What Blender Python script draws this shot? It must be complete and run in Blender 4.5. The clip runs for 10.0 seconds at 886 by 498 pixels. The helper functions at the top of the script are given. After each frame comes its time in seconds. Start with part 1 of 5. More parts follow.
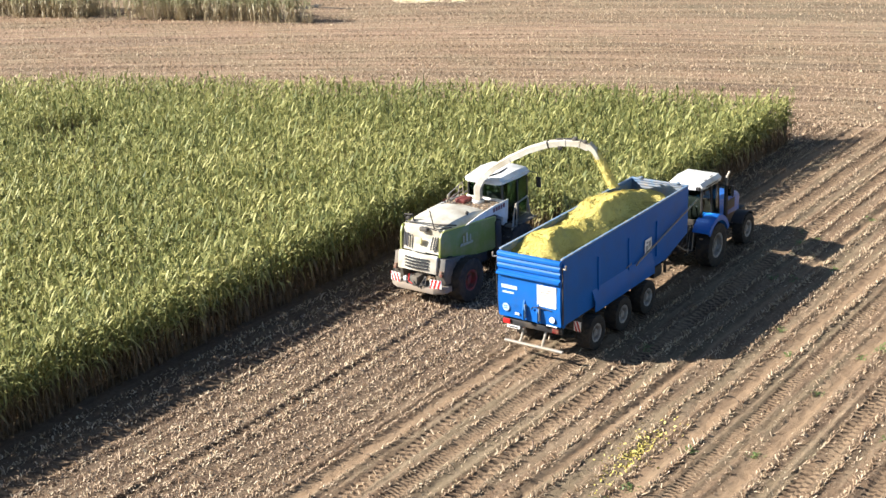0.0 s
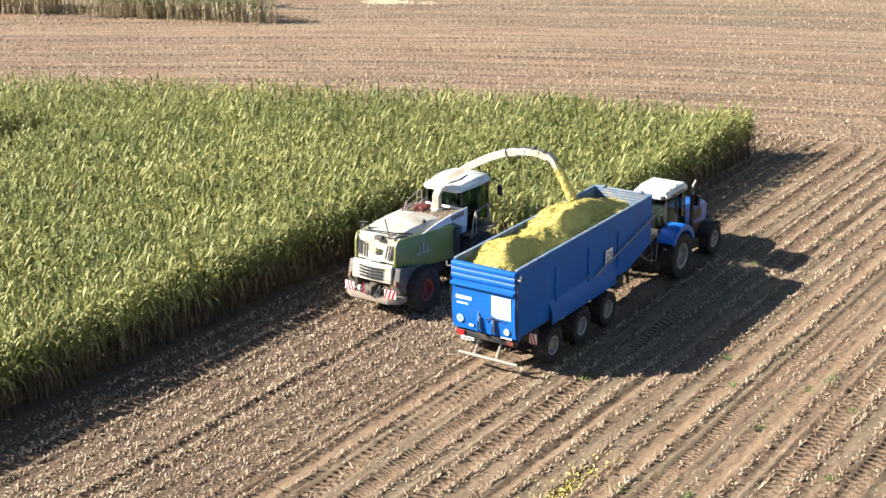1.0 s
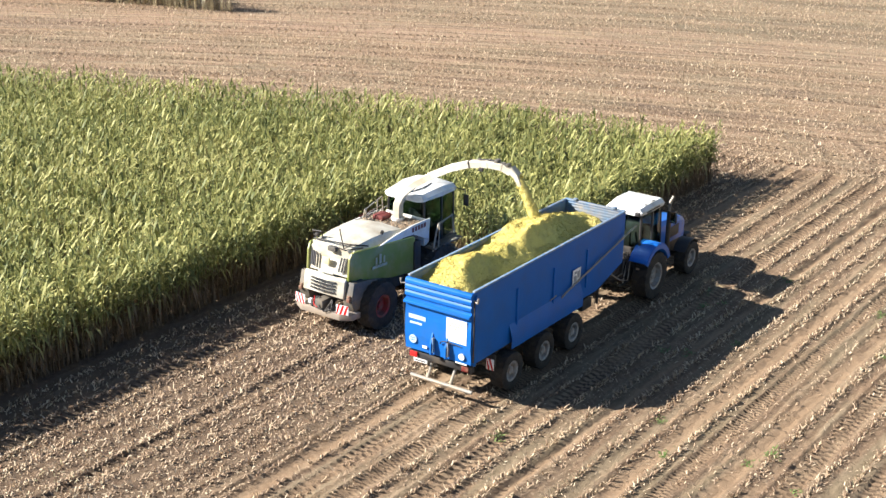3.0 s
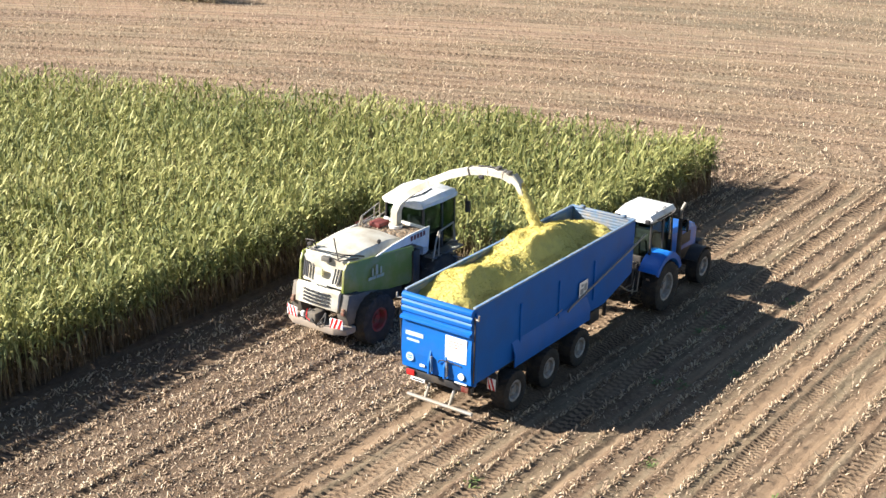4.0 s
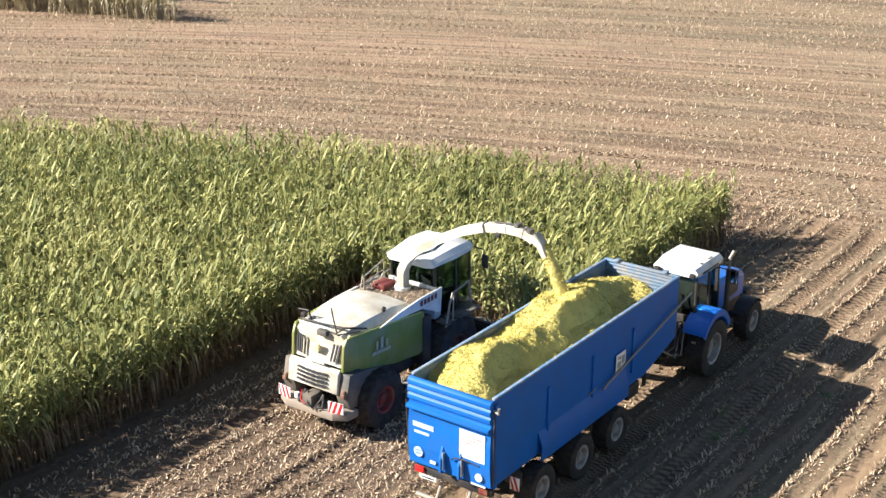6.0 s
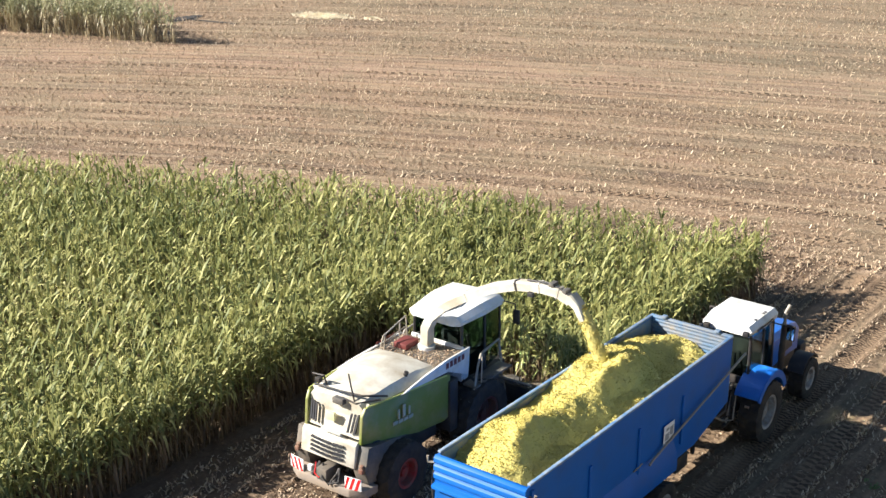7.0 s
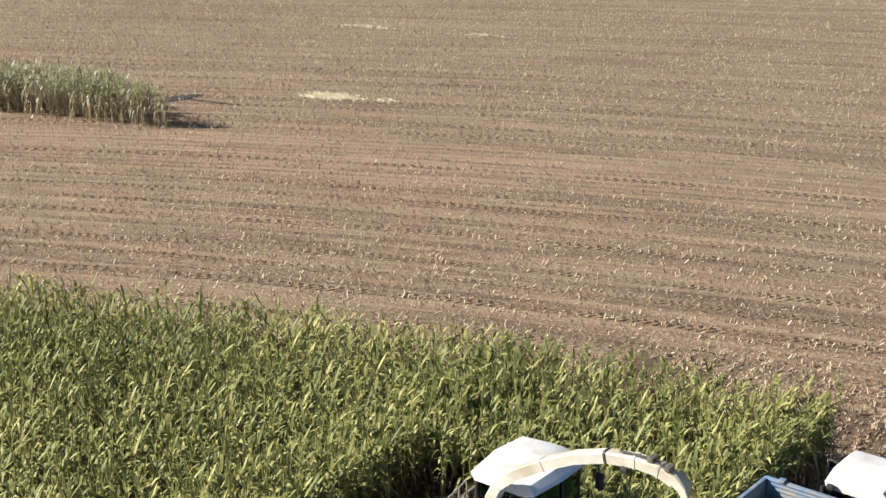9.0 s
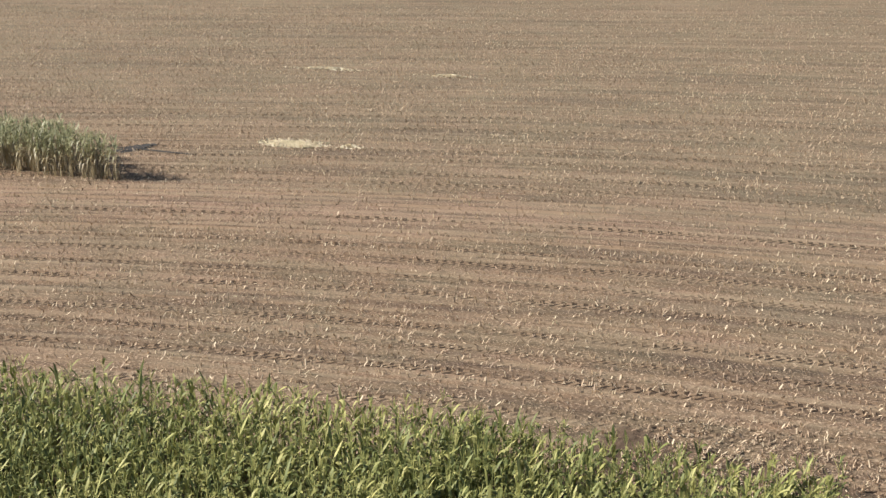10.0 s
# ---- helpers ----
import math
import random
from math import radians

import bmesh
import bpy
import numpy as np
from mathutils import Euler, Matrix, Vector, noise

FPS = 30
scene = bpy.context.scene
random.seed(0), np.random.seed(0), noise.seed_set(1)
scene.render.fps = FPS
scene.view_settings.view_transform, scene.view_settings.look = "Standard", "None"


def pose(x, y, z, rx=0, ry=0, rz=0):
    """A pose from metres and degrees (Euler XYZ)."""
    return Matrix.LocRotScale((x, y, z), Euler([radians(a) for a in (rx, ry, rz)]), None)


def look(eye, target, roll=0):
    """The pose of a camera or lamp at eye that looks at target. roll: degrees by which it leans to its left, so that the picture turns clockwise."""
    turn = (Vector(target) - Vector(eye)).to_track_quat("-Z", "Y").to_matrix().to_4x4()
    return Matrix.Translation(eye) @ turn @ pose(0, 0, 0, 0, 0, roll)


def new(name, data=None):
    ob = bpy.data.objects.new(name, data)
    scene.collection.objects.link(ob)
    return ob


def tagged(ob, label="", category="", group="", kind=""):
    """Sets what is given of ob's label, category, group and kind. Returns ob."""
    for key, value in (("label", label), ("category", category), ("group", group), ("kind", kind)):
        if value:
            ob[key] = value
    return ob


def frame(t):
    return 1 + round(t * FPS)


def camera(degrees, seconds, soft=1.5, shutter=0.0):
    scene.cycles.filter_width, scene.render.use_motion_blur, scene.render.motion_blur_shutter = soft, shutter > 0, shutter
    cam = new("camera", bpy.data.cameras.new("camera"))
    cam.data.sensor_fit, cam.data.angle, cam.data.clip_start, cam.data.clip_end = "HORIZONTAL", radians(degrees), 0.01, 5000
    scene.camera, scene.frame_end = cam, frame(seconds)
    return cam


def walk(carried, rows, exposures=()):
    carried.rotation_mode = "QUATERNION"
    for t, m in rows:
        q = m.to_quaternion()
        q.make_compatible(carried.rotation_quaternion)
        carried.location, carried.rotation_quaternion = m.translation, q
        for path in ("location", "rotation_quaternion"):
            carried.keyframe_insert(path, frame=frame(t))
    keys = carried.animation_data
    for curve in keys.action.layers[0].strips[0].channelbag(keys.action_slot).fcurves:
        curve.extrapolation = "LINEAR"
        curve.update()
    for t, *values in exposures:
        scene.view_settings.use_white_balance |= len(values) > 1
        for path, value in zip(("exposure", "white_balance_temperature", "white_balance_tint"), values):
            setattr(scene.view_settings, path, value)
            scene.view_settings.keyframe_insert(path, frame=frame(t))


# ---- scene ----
# The world: vehicles drive along +y; the far corner of the standing maize is at the origin.
cam = camera(35.00, 10.0, soft=1.45)
# seconds, place of the drone, yaw to the left from +y, pitch, roll
PATH = (
    (0.0, 24.81, -66.37, 18.60, 35.15, -19.26, -1.90),
    (0.5, 25.00, -64.96, 18.57, 35.04, -19.33, -1.72),
    (1.0, 25.06, -63.43, 18.51, 34.72, -19.36, -1.01),
    (1.5, 25.02, -62.09, 18.50, 34.41, -19.41, -0.12),
    (2.0, 24.83, -60.65, 18.47, 34.19, -19.53, 0.51),
    (2.5, 24.55, -59.30, 18.45, 34.16, -19.73, 0.93),
    (4.0, 22.79, -54.40, 18.30, 34.39, -20.59, 1.48),
    (4.5, 22.01, -52.64, 18.26, 34.42, -20.79, 1.20),
    (5.0, 21.05, -50.69, 18.18, 34.39, -20.91, 0.75),
    (5.5, 20.09, -48.80, 18.10, 34.45, -20.98, 0.55),
    (7.0, 16.76, -42.72, 18.07, 35.46, -20.67, 0.35),
    (7.5, 15.80, -40.80, 18.01, 36.25, -20.31, 0.72),
    (8.0, 14.67, -38.79, 17.81, 36.60, -19.88, 0.94),
    (8.5, 13.58, -36.96, 17.76, 36.81, -19.28, 0.85),
    (9.0, 12.46, -35.14, 17.69, 36.93, -18.30, 0.67),
    (9.5, 11.52, -33.55, 17.61, 36.77, -17.62, 0.33),
    (10.0, 10.57, -31.99, 17.55, 35.88, -16.92, -0.07),
)
walk(cam, [(t, pose(x, y, z, 0, 0, yaw) @ pose(0, 0, 0, 90 + pitch) @ pose(0, 0, 0, 0, 0, roll))
           for t, x, y, z, yaw, pitch, roll in PATH],
     exposures=((0, 1.37), (1.0, 1.42), (2.5, 1.45), (5.5, 1.43), (7.0, 1.30), (8.0, 1.10), (9.0, 0.88), (10.0, 0.75)))

# ---- light ----
SUN_EL = radians(31.8)
SUN_AZ = Vector((-0.775, -0.632))          # towards the sun, seen from above
world = bpy.data.worlds.new("sky")
scene.world = world
world.use_nodes = True
wn = world.node_tree
sky = wn.nodes.new("ShaderNodeTexSky")
sky.sky_type = "NISHITA"
sky.sun_disc = False
sky.sun_elevation = SUN_EL
sky.sun_rotation = math.atan2(SUN_AZ.x, SUN_AZ.y)
sky.dust_density = 0.4
sky.ozone_density = 1.6
wn.links.new(sky.outputs["Color"], wn.nodes["Background"].inputs["Color"])
wn.nodes["Background"].inputs["Strength"].default_value = 0.046
sun = new("sun", bpy.data.lights.new("sun", "SUN"))
sun.data.energy = 5.0
sun.data.angle = radians(0.53)
sun.data.color = (1.0, 0.945, 0.87)
to_sun = Vector((SUN_AZ.x * math.cos(SUN_EL), SUN_AZ.y * math.cos(SUN_EL), math.sin(SUN_EL)))
sun.matrix_basis = look(to_sun * 60, (0, 0, 0))

# ---- materials ----
def mat(name, base=(0.5, 0.5, 0.5), rough=0.6, metal=0.0, vary=0.0, scale=6.0, dirt=None, dirt_amt=0.0, dirt_scale=1.5, bump=0.0,
        bump_scale=60.0, coat=0.0):
    """A principled material: base colour with grain at one scale, dirt or dust at another, and fine relief."""
    m = bpy.data.materials.new(name)
    m.use_nodes = True
    nt = m.node_tree
    p = nt.nodes["Principled BSDF"]
    p.inputs["Base Color"].default_value = (*base, 1)
    p.inputs["Roughness"].default_value = rough
    p.inputs["Metallic"].default_value = metal
    p.inputs["Coat Weight"].default_value = coat
    co = nt.nodes.new("ShaderNodeTexCoord").outputs["Object"]
    col = None
    if vary:
        n = noise_node(nt, co, scale, 4)
        col = mix_node(nt, n, tuple(c * (1 - vary) for c in base), tuple(min(1, c * (1 + vary)) for c in base))
    if dirt:
        n = noise_node(nt, co, dirt_scale, 6, 0.62)
        r = ramp_node(nt, n, ((0.62 - 0.5 * dirt_amt, 0.0), (0.95 - 0.5 * dirt_amt, 1.0)))
        mx = nt.nodes.new("ShaderNodeMix")
        mx.data_type = "RGBA"
        nt.links.new(r, mx.inputs["Factor"])
        if col:
            nt.links.new(col, mx.inputs["A"])
        else:
            mx.inputs["A"].default_value = (*base, 1)
        mx.inputs["B"].default_value = (*dirt, 1)
        col = mx.outputs["Result"]
    if col:
        nt.links.new(col, p.inputs["Base Color"])
    if bump:
        n = noise_node(nt, co, bump_scale, 3)
        b = nt.nodes.new("ShaderNodeBump")
        b.inputs["Strength"].default_value = bump
        b.inputs["Distance"].default_value = 0.02
        nt.links.new(n, b.inputs["Height"])
        nt.links.new(b.outputs["Normal"], p.inputs["Normal"])
    return m


def noise_node(nt, co, scale, detail=4, rough=0.55):
    n = nt.nodes.new("ShaderNodeTexNoise")
    n.inputs["Scale"].default_value = scale
    n.inputs["Detail"].default_value = detail
    n.inputs["Roughness"].default_value = rough
    nt.links.new(co, n.inputs["Vector"])
    return n.outputs["Fac"]


def ramp_node(nt, fac, stops):
    """stops: (place, value or colour)"""
    r = nt.nodes.new("ShaderNodeValToRGB")
    el = r.color_ramp.elements
    while len(el) < len(stops):
        el.new(0.5)
    for e, (at, v) in zip(el, stops):
        e.position = at
        e.color = (*v, 1) if isinstance(v, tuple) else (v, v, v, 1)
    nt.links.new(fac, r.inputs["Fac"])
    return r.outputs["Color"]


def mix_node(nt, fac, a, b):
    mx = nt.nodes.new("ShaderNodeMix")
    mx.data_type = "RGBA"
    for socket, v in ((mx.inputs["Factor"], fac), (mx.inputs["A"], a), (mx.inputs["B"], b)):
        if isinstance(v, tuple):
            socket.default_value = (*v, 1)
        elif isinstance(v, float):
            socket.default_value = v
        else:
            nt.links.new(v, socket)
    return mx.outputs["Result"]


def math_node(nt, op, a, b=None, c=None, clamp=False):
    n = nt.nodes.new("ShaderNodeMath")
    n.operation = op
    n.use_clamp = clamp
    for i, v in enumerate((a, b, c)):
        if v is None:
            continue
        if isinstance(v, (int, float)):
            n.inputs[i].default_value = v
        else:
            nt.links.new(v, n.inputs[i])
    return n.outputs[0]


def soil_material():
    m = bpy.data.materials.new("soil")
    m.use_nodes = True
    nt = m.node_tree
    p = nt.nodes["Principled BSDF"]
    p.inputs["Roughness"].default_value = 0.95
    p.inputs["Specular IOR Level"].default_value = 0.15
    co = nt.nodes.new("ShaderNodeTexCoord").outputs["Object"]
    sep = nt.nodes.new("ShaderNodeSeparateXYZ")
    nt.links.new(co, sep.inputs[0])
    x, y = sep.outputs["X"], sep.outputs["Y"]
    # field across: its rows lie almost along x
    big = noise_node(nt, co, 0.13, 5, 0.6)
    mid = noise_node(nt, co, 1.7, 5, 0.65)
    fine = noise_node(nt, co, 22.0, 4, 0.7)
    col = mix_node(nt, ramp_node(nt, big, ((0.35, 0.0), (0.65, 1.0))), (0.235, 0.153, 0.094), (0.298, 0.200, 0.124))
    col = mix_node(nt, math_node(nt, "MULTIPLY", ramp_node(nt, mid, ((0.42, 0.0), (0.7, 1.0))), 0.6), col, (0.125, 0.088, 0.062))
    col = mix_node(nt, math_node(nt, "MULTIPLY", ramp_node(nt, fine, ((0.5, 0.0), (0.75, 1.0))), 0.5), col, (0.36, 0.27, 0.17))
    clod = noise_node(nt, co, 7.0, 5, 0.7)
    col = mix_node(nt, math_node(nt, "MULTIPLY", ramp_node(nt, clod, ((0.38, 1.0), (0.50, 0.0))), 0.62), col, (0.095, 0.066, 0.047))
    # wheel tracks along the drive: bare smooth ones, and ones printed with coarse or fine lugs
    wob = math_node(nt, "MULTIPLY", math_node(nt, "SUBTRACT", noise_node(nt, co, 0.12, 2), 0.5), 0.35)
    rag = math_node(nt, "MULTIPLY", math_node(nt, "SUBTRACT", noise_node(nt, co, 3.0, 3), 0.5), 0.16)
    lean = math_node(nt, "MULTIPLY", math_node(nt, "ADD", y, 28.0), math_node(nt, "MULTIPLY", math_node(nt, "DIVIDE", math_node(nt, "SUBTRACT", x, 3.0), 5.0, clamp=True), 0.012))
    xx = math_node(nt, "ADD", math_node(nt, "SUBTRACT", x, lean), wob)

    def tracks(u, v, bands):
        """bands: centre, half width, lug pitch (0: smooth). Gives the packed soil and the lug prints."""
        total, lugs = None, None
        for c, half, pitch in bands:
            d0 = math_node(nt, "SUBTRACT", u, c)
            d = math_node(nt, "ABSOLUTE", d0)
            band = math_node(nt, "SUBTRACT", half, math_node(nt, "ADD", d, rag))
            band = math_node(nt, "MULTIPLY", band, 9.0, clamp=True)
            total = band if total is None else math_node(nt, "MAXIMUM", total, band)
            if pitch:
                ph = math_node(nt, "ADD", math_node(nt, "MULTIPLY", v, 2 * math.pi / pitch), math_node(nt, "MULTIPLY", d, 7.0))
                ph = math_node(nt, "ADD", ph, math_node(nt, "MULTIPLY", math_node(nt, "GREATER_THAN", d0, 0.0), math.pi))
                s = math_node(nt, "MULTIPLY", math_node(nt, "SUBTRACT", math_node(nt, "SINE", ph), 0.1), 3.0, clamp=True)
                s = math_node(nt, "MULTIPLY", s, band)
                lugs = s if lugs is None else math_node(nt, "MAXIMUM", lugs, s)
        return total, lugs

    near = math_node(nt, "MULTIPLY", math_node(nt, "LESS_THAN", y, 3.0), math_node(nt, "GREATER_THAN", x, -8.0))
    far = math_node(nt, "SUBTRACT", 1.0, near)
    t1, l1 = tracks(xx, y, ((-4.75, 0.30, 0.30), (-1.72, 0.24, 0.33), (2.15, 0.32, 0), (3.22, 0.30, 0.26), (4.25, 0.30, 0.15), (5.85, 0.30, 0.27),
                            (7.42, 0.16, 0), (9.66, 0.30, 0), (10.75, 0.26, 0.17), (11.82, 0.32, 0), (13.35, 0.30, 0.27), (15.2, 0.30, 0.27)))
    # across and along the headland rows, which bend with the edge of the crop
    mid_x = math_node(nt, "MINIMUM", math_node(nt, "MAXIMUM", x, -45.0), 25.0)
    bend = math_node(nt, "ADD", math_node(nt, "POWER", math_node(nt, "ABSOLUTE", math_node(nt, "ADD", mid_x, 10.0)), 2.0),
                     math_node(nt, "MULTIPLY", math_node(nt, "ABSOLUTE", math_node(nt, "SUBTRACT", x, mid_x)), 70.0))
    row_y = math_node(nt, "SUBTRACT", math_node(nt, "MULTIPLY", x, 0.364), math_node(nt, "MULTIPLY", bend, 0.0038))
    u2 = math_node(nt, "MULTIPLY", math_node(nt, "SUBTRACT", y, row_y), 0.94)
    v2 = math_node(nt, "MULTIPLY", x, 1.08)
    rows_co = nt.nodes.new("ShaderNodeCombineXYZ")
    nt.links.new(v2, rows_co.inputs[0])
    nt.links.new(u2, rows_co.inputs[1])
    bare = math_node(nt, "SUBTRACT", 1.0, math_node(nt, "DIVIDE", math_node(nt, "ABSOLUTE", math_node(nt, "SUBTRACT", u2, 29.0)), 5.0), clamp=True)
    u2 = math_node(nt, "ADD", u2, math_node(nt, "MULTIPLY", wob, 2.0))
    t2, l2 = tracks(u2, v2, ((3.4, 0.30, 0.40), (5.7, 0.30, 0.40), (8.6, 0.30, 0.40), (12.6, 0.26, 0.36), (14.0, 0.24, 0), (16.2, 0.34, 0.42), (20.6, 0.28, 0.36),
                             (24.2, 0.34, 0), (26.9, 0.32, 0.44), (29.4, 0.4, 0), (31.2, 0.3, 0), (33.8, 0.34, 0.46), (36.1, 0.34, 0.46), (44.0, 0.3, 0), (52.0, 0.36, 0.5),
                             (10.7, 0.22, 0.34), (18.3, 0.24, 0.38), (22.5, 0.26, 0.40), (39.6, 0.30, 0.46), (41.9, 0.30, 0.46), (48.0, 0.32, 0.5)))
    col = mix_node(nt, math_node(nt, "MULTIPLY", math_node(nt, "MULTIPLY", bare, far), 0.45), col, (0.39, 0.245, 0.180))
    # shade in the headland furrows is painted as dark bands along the rows
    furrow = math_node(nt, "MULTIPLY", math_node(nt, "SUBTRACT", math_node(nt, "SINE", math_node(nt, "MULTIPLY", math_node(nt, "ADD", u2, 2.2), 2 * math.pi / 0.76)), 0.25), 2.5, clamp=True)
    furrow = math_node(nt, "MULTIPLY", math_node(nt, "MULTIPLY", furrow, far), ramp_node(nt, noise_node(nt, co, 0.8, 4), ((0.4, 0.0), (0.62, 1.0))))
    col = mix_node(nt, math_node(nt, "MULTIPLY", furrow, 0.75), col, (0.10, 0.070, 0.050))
    # broad bands along the headland rows: bare reddish ones and darker ones full of stubble
    st3 = nt.nodes.new("ShaderNodeMapping")
    st3.inputs["Scale"].default_value = (0.045, 0.50, 1.0)
    nt.links.new(rows_co.outputs[0], st3.inputs["Vector"])
    s3 = noise_node(nt, st3.outputs[0], 1.0, 5, 0.65)
    col = mix_node(nt, math_node(nt, "MULTIPLY", math_node(nt, "MULTIPLY", ramp_node(nt, s3, ((0.50, 0.0), (0.64, 1.0))), far), 0.42), col, (0.38, 0.258, 0.182))
    col = mix_node(nt, math_node(nt, "MULTIPLY", math_node(nt, "MULTIPLY", ramp_node(nt, s3, ((0.38, 1.0), (0.50, 0.0))), far), 0.72), col, (0.115, 0.080, 0.060))
    some = ramp_node(nt, noise_node(nt, co, 0.3, 3), ((0.40, 0.28), (0.56, 1.0)))
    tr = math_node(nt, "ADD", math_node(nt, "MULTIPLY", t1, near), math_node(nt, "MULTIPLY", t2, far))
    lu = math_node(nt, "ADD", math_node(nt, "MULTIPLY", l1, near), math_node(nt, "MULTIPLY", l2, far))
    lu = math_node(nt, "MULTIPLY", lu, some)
    # one pair of tracks turns from the headland into the drive
    ring = math_node(nt, "SQRT", math_node(nt, "ADD", math_node(nt, "POWER", math_node(nt, "ADD", x, 8.6), 2.0), math_node(nt, "MULTIPLY", y, y)))
    ring = math_node(nt, "ADD", ring, wob)
    t3, l3 = tracks(ring, y, ((12.9, 0.24, 0.30), (14.9, 0.24, 0.30)))
    turn = math_node(nt, "MULTIPLY", math_node(nt, "MULTIPLY", math_node(nt, "GREATER_THAN", y, -2.5), math_node(nt, "LESS_THAN", y, 9.5)), math_node(nt, "GREATER_THAN", x, 0.6))
    tr = math_node(nt, "MAXIMUM", tr, math_node(nt, "MULTIPLY", math_node(nt, "MULTIPLY", t3, turn), 0.6))
    lu = math_node(nt, "MAXIMUM", lu, math_node(nt, "MULTIPLY", math_node(nt, "MULTIPLY", l3, turn), 0.6))
    # crumbs of straw, clods and small weeds too fine to lie as pieces
    bits = noise_node(nt, co, 10.0, 2, 0.6)
    lush = ramp_node(nt, noise_node(nt, co, 0.20, 4, 0.6), ((0.46, 0.0), (0.60, 1.0)))
    col = mix_node(nt, math_node(nt, "MULTIPLY", math_node(nt, "MULTIPLY", lush, far), 0.32), col, (0.165, 0.150, 0.092))
    col = mix_node(nt, math_node(nt, "MULTIPLY", ramp_node(nt, bits, ((0.57, 0.0), (0.63, 1.0))), math_node(nt, "ADD", 0.25, math_node(nt, "MULTIPLY", far, 0.35))), col, (0.57, 0.43, 0.305))
    col = mix_node(nt, math_node(nt, "MULTIPLY", ramp_node(nt, bits, ((0.36, 1.0), (0.43, 0.0))), math_node(nt, "ADD", 0.25, math_node(nt, "MULTIPLY", far, 0.40))), col, (0.095, 0.068, 0.048))
    # packed soil, its darker edges, lug prints and the ridges between them
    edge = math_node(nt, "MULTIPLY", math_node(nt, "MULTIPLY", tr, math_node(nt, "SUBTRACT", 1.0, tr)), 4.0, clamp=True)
    col = mix_node(nt, math_node(nt, "MULTIPLY", math_node(nt, "MULTIPLY", tr, some), 0.62), col, mix_node(nt, fine, (0.290, 0.195, 0.122), (0.40, 0.280, 0.176)))
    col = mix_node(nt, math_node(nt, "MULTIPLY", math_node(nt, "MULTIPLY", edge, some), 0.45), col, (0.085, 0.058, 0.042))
    # a thin grey-green film of moss and seedlings between the rows, none where wheels have rolled
    mo = nt.nodes.new("ShaderNodeMapping")
    mo.inputs["Scale"].default_value = (1.1, 0.10, 1.0)
    nt.links.new(co, mo.inputs["Vector"])
    moss = math_node(nt, "MULTIPLY", ramp_node(nt, noise_node(nt, mo.outputs[0], 1.0, 5, 0.6), ((0.46, 0.0), (0.60, 1.0))), math_node(nt, "MULTIPLY", near, math_node(nt, "SUBTRACT", 1.0, tr)))
    moss = math_node(nt, "MULTIPLY", moss, math_node(nt, "DIVIDE", math_node(nt, "ADD", x, 0.5), 3.0, clamp=True))
    col = mix_node(nt, math_node(nt, "MULTIPLY", moss, 0.5), col, (0.215, 0.190, 0.120))
    # streaks of straw left between the rows, on the drive and across it
    st = nt.nodes.new("ShaderNodeMapping")
    st.inputs["Scale"].default_value = (3.4, 0.30, 1.0)
    nt.links.new(co, st.inputs["Vector"])
    s1 = noise_node(nt, st.outputs[0], 1.0, 4, 0.6)
    st2 = nt.nodes.new("ShaderNodeMapping")
    st2.inputs["Scale"].default_value = (0.06, 1.7, 1.0)
    nt.links.new(rows_co.outputs[0], st2.inputs["Vector"])
    s2 = noise_node(nt, st2.outputs[0], 1.0, 4, 0.6)
    s = math_node(nt, "ADD", math_node(nt, "MULTIPLY", s1, near), math_node(nt, "MULTIPLY", s2, far))
    col = mix_node(nt, math_node(nt, "MULTIPLY", ramp_node(nt, s, ((0.45, 0.0), (0.7, 1.0))), 0.6), col, (0.40, 0.31, 0.205))
    # the soil by the drive is darker, most where it was cut last
    near_dark = math_node(nt, "MULTIPLY", near, math_node(nt, "ADD", 0.22, math_node(nt, "MULTIPLY", math_node(nt, "DIVIDE", math_node(nt, "SUBTRACT", 2.4, xx), 2.0, clamp=True), 0.42)))
    col = mix_node(nt, near_dark, col, (0.085, 0.060, 0.044))
    # painted shade of the stubs: a dark line right of each row
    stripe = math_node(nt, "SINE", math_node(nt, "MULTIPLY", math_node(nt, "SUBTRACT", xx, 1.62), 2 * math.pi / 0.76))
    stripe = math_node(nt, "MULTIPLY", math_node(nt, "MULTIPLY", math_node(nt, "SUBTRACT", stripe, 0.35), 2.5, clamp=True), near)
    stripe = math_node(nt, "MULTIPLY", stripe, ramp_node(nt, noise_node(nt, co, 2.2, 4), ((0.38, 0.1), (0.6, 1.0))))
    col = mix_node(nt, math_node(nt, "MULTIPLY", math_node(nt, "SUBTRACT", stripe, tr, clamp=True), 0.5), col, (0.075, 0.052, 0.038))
    col = mix_node(nt, math_node(nt, "MULTIPLY", math_node(nt, "MULTIPLY", tr, near), 0.25), col, (0.37, 0.255, 0.155))
    # shade inside the lug prints is painted near-black on top of their relief
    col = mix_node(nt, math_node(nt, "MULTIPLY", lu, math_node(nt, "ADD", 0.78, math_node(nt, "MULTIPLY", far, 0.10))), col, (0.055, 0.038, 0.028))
    # weeds have greened the far end of the field
    weeds = math_node(nt, "DIVIDE", math_node(nt, "SUBTRACT", math_node(nt, "ADD", y, math_node(nt, "MULTIPLY", big, 24.0)), 30.0), 16.0, clamp=True)
    col = mix_node(nt, math_node(nt, "MULTIPLY", weeds, math_node(nt, "MULTIPLY", ramp_node(nt, mid, ((0.3, 0.3), (0.7, 1.0))), 0.4)), col, (0.205, 0.180, 0.120))
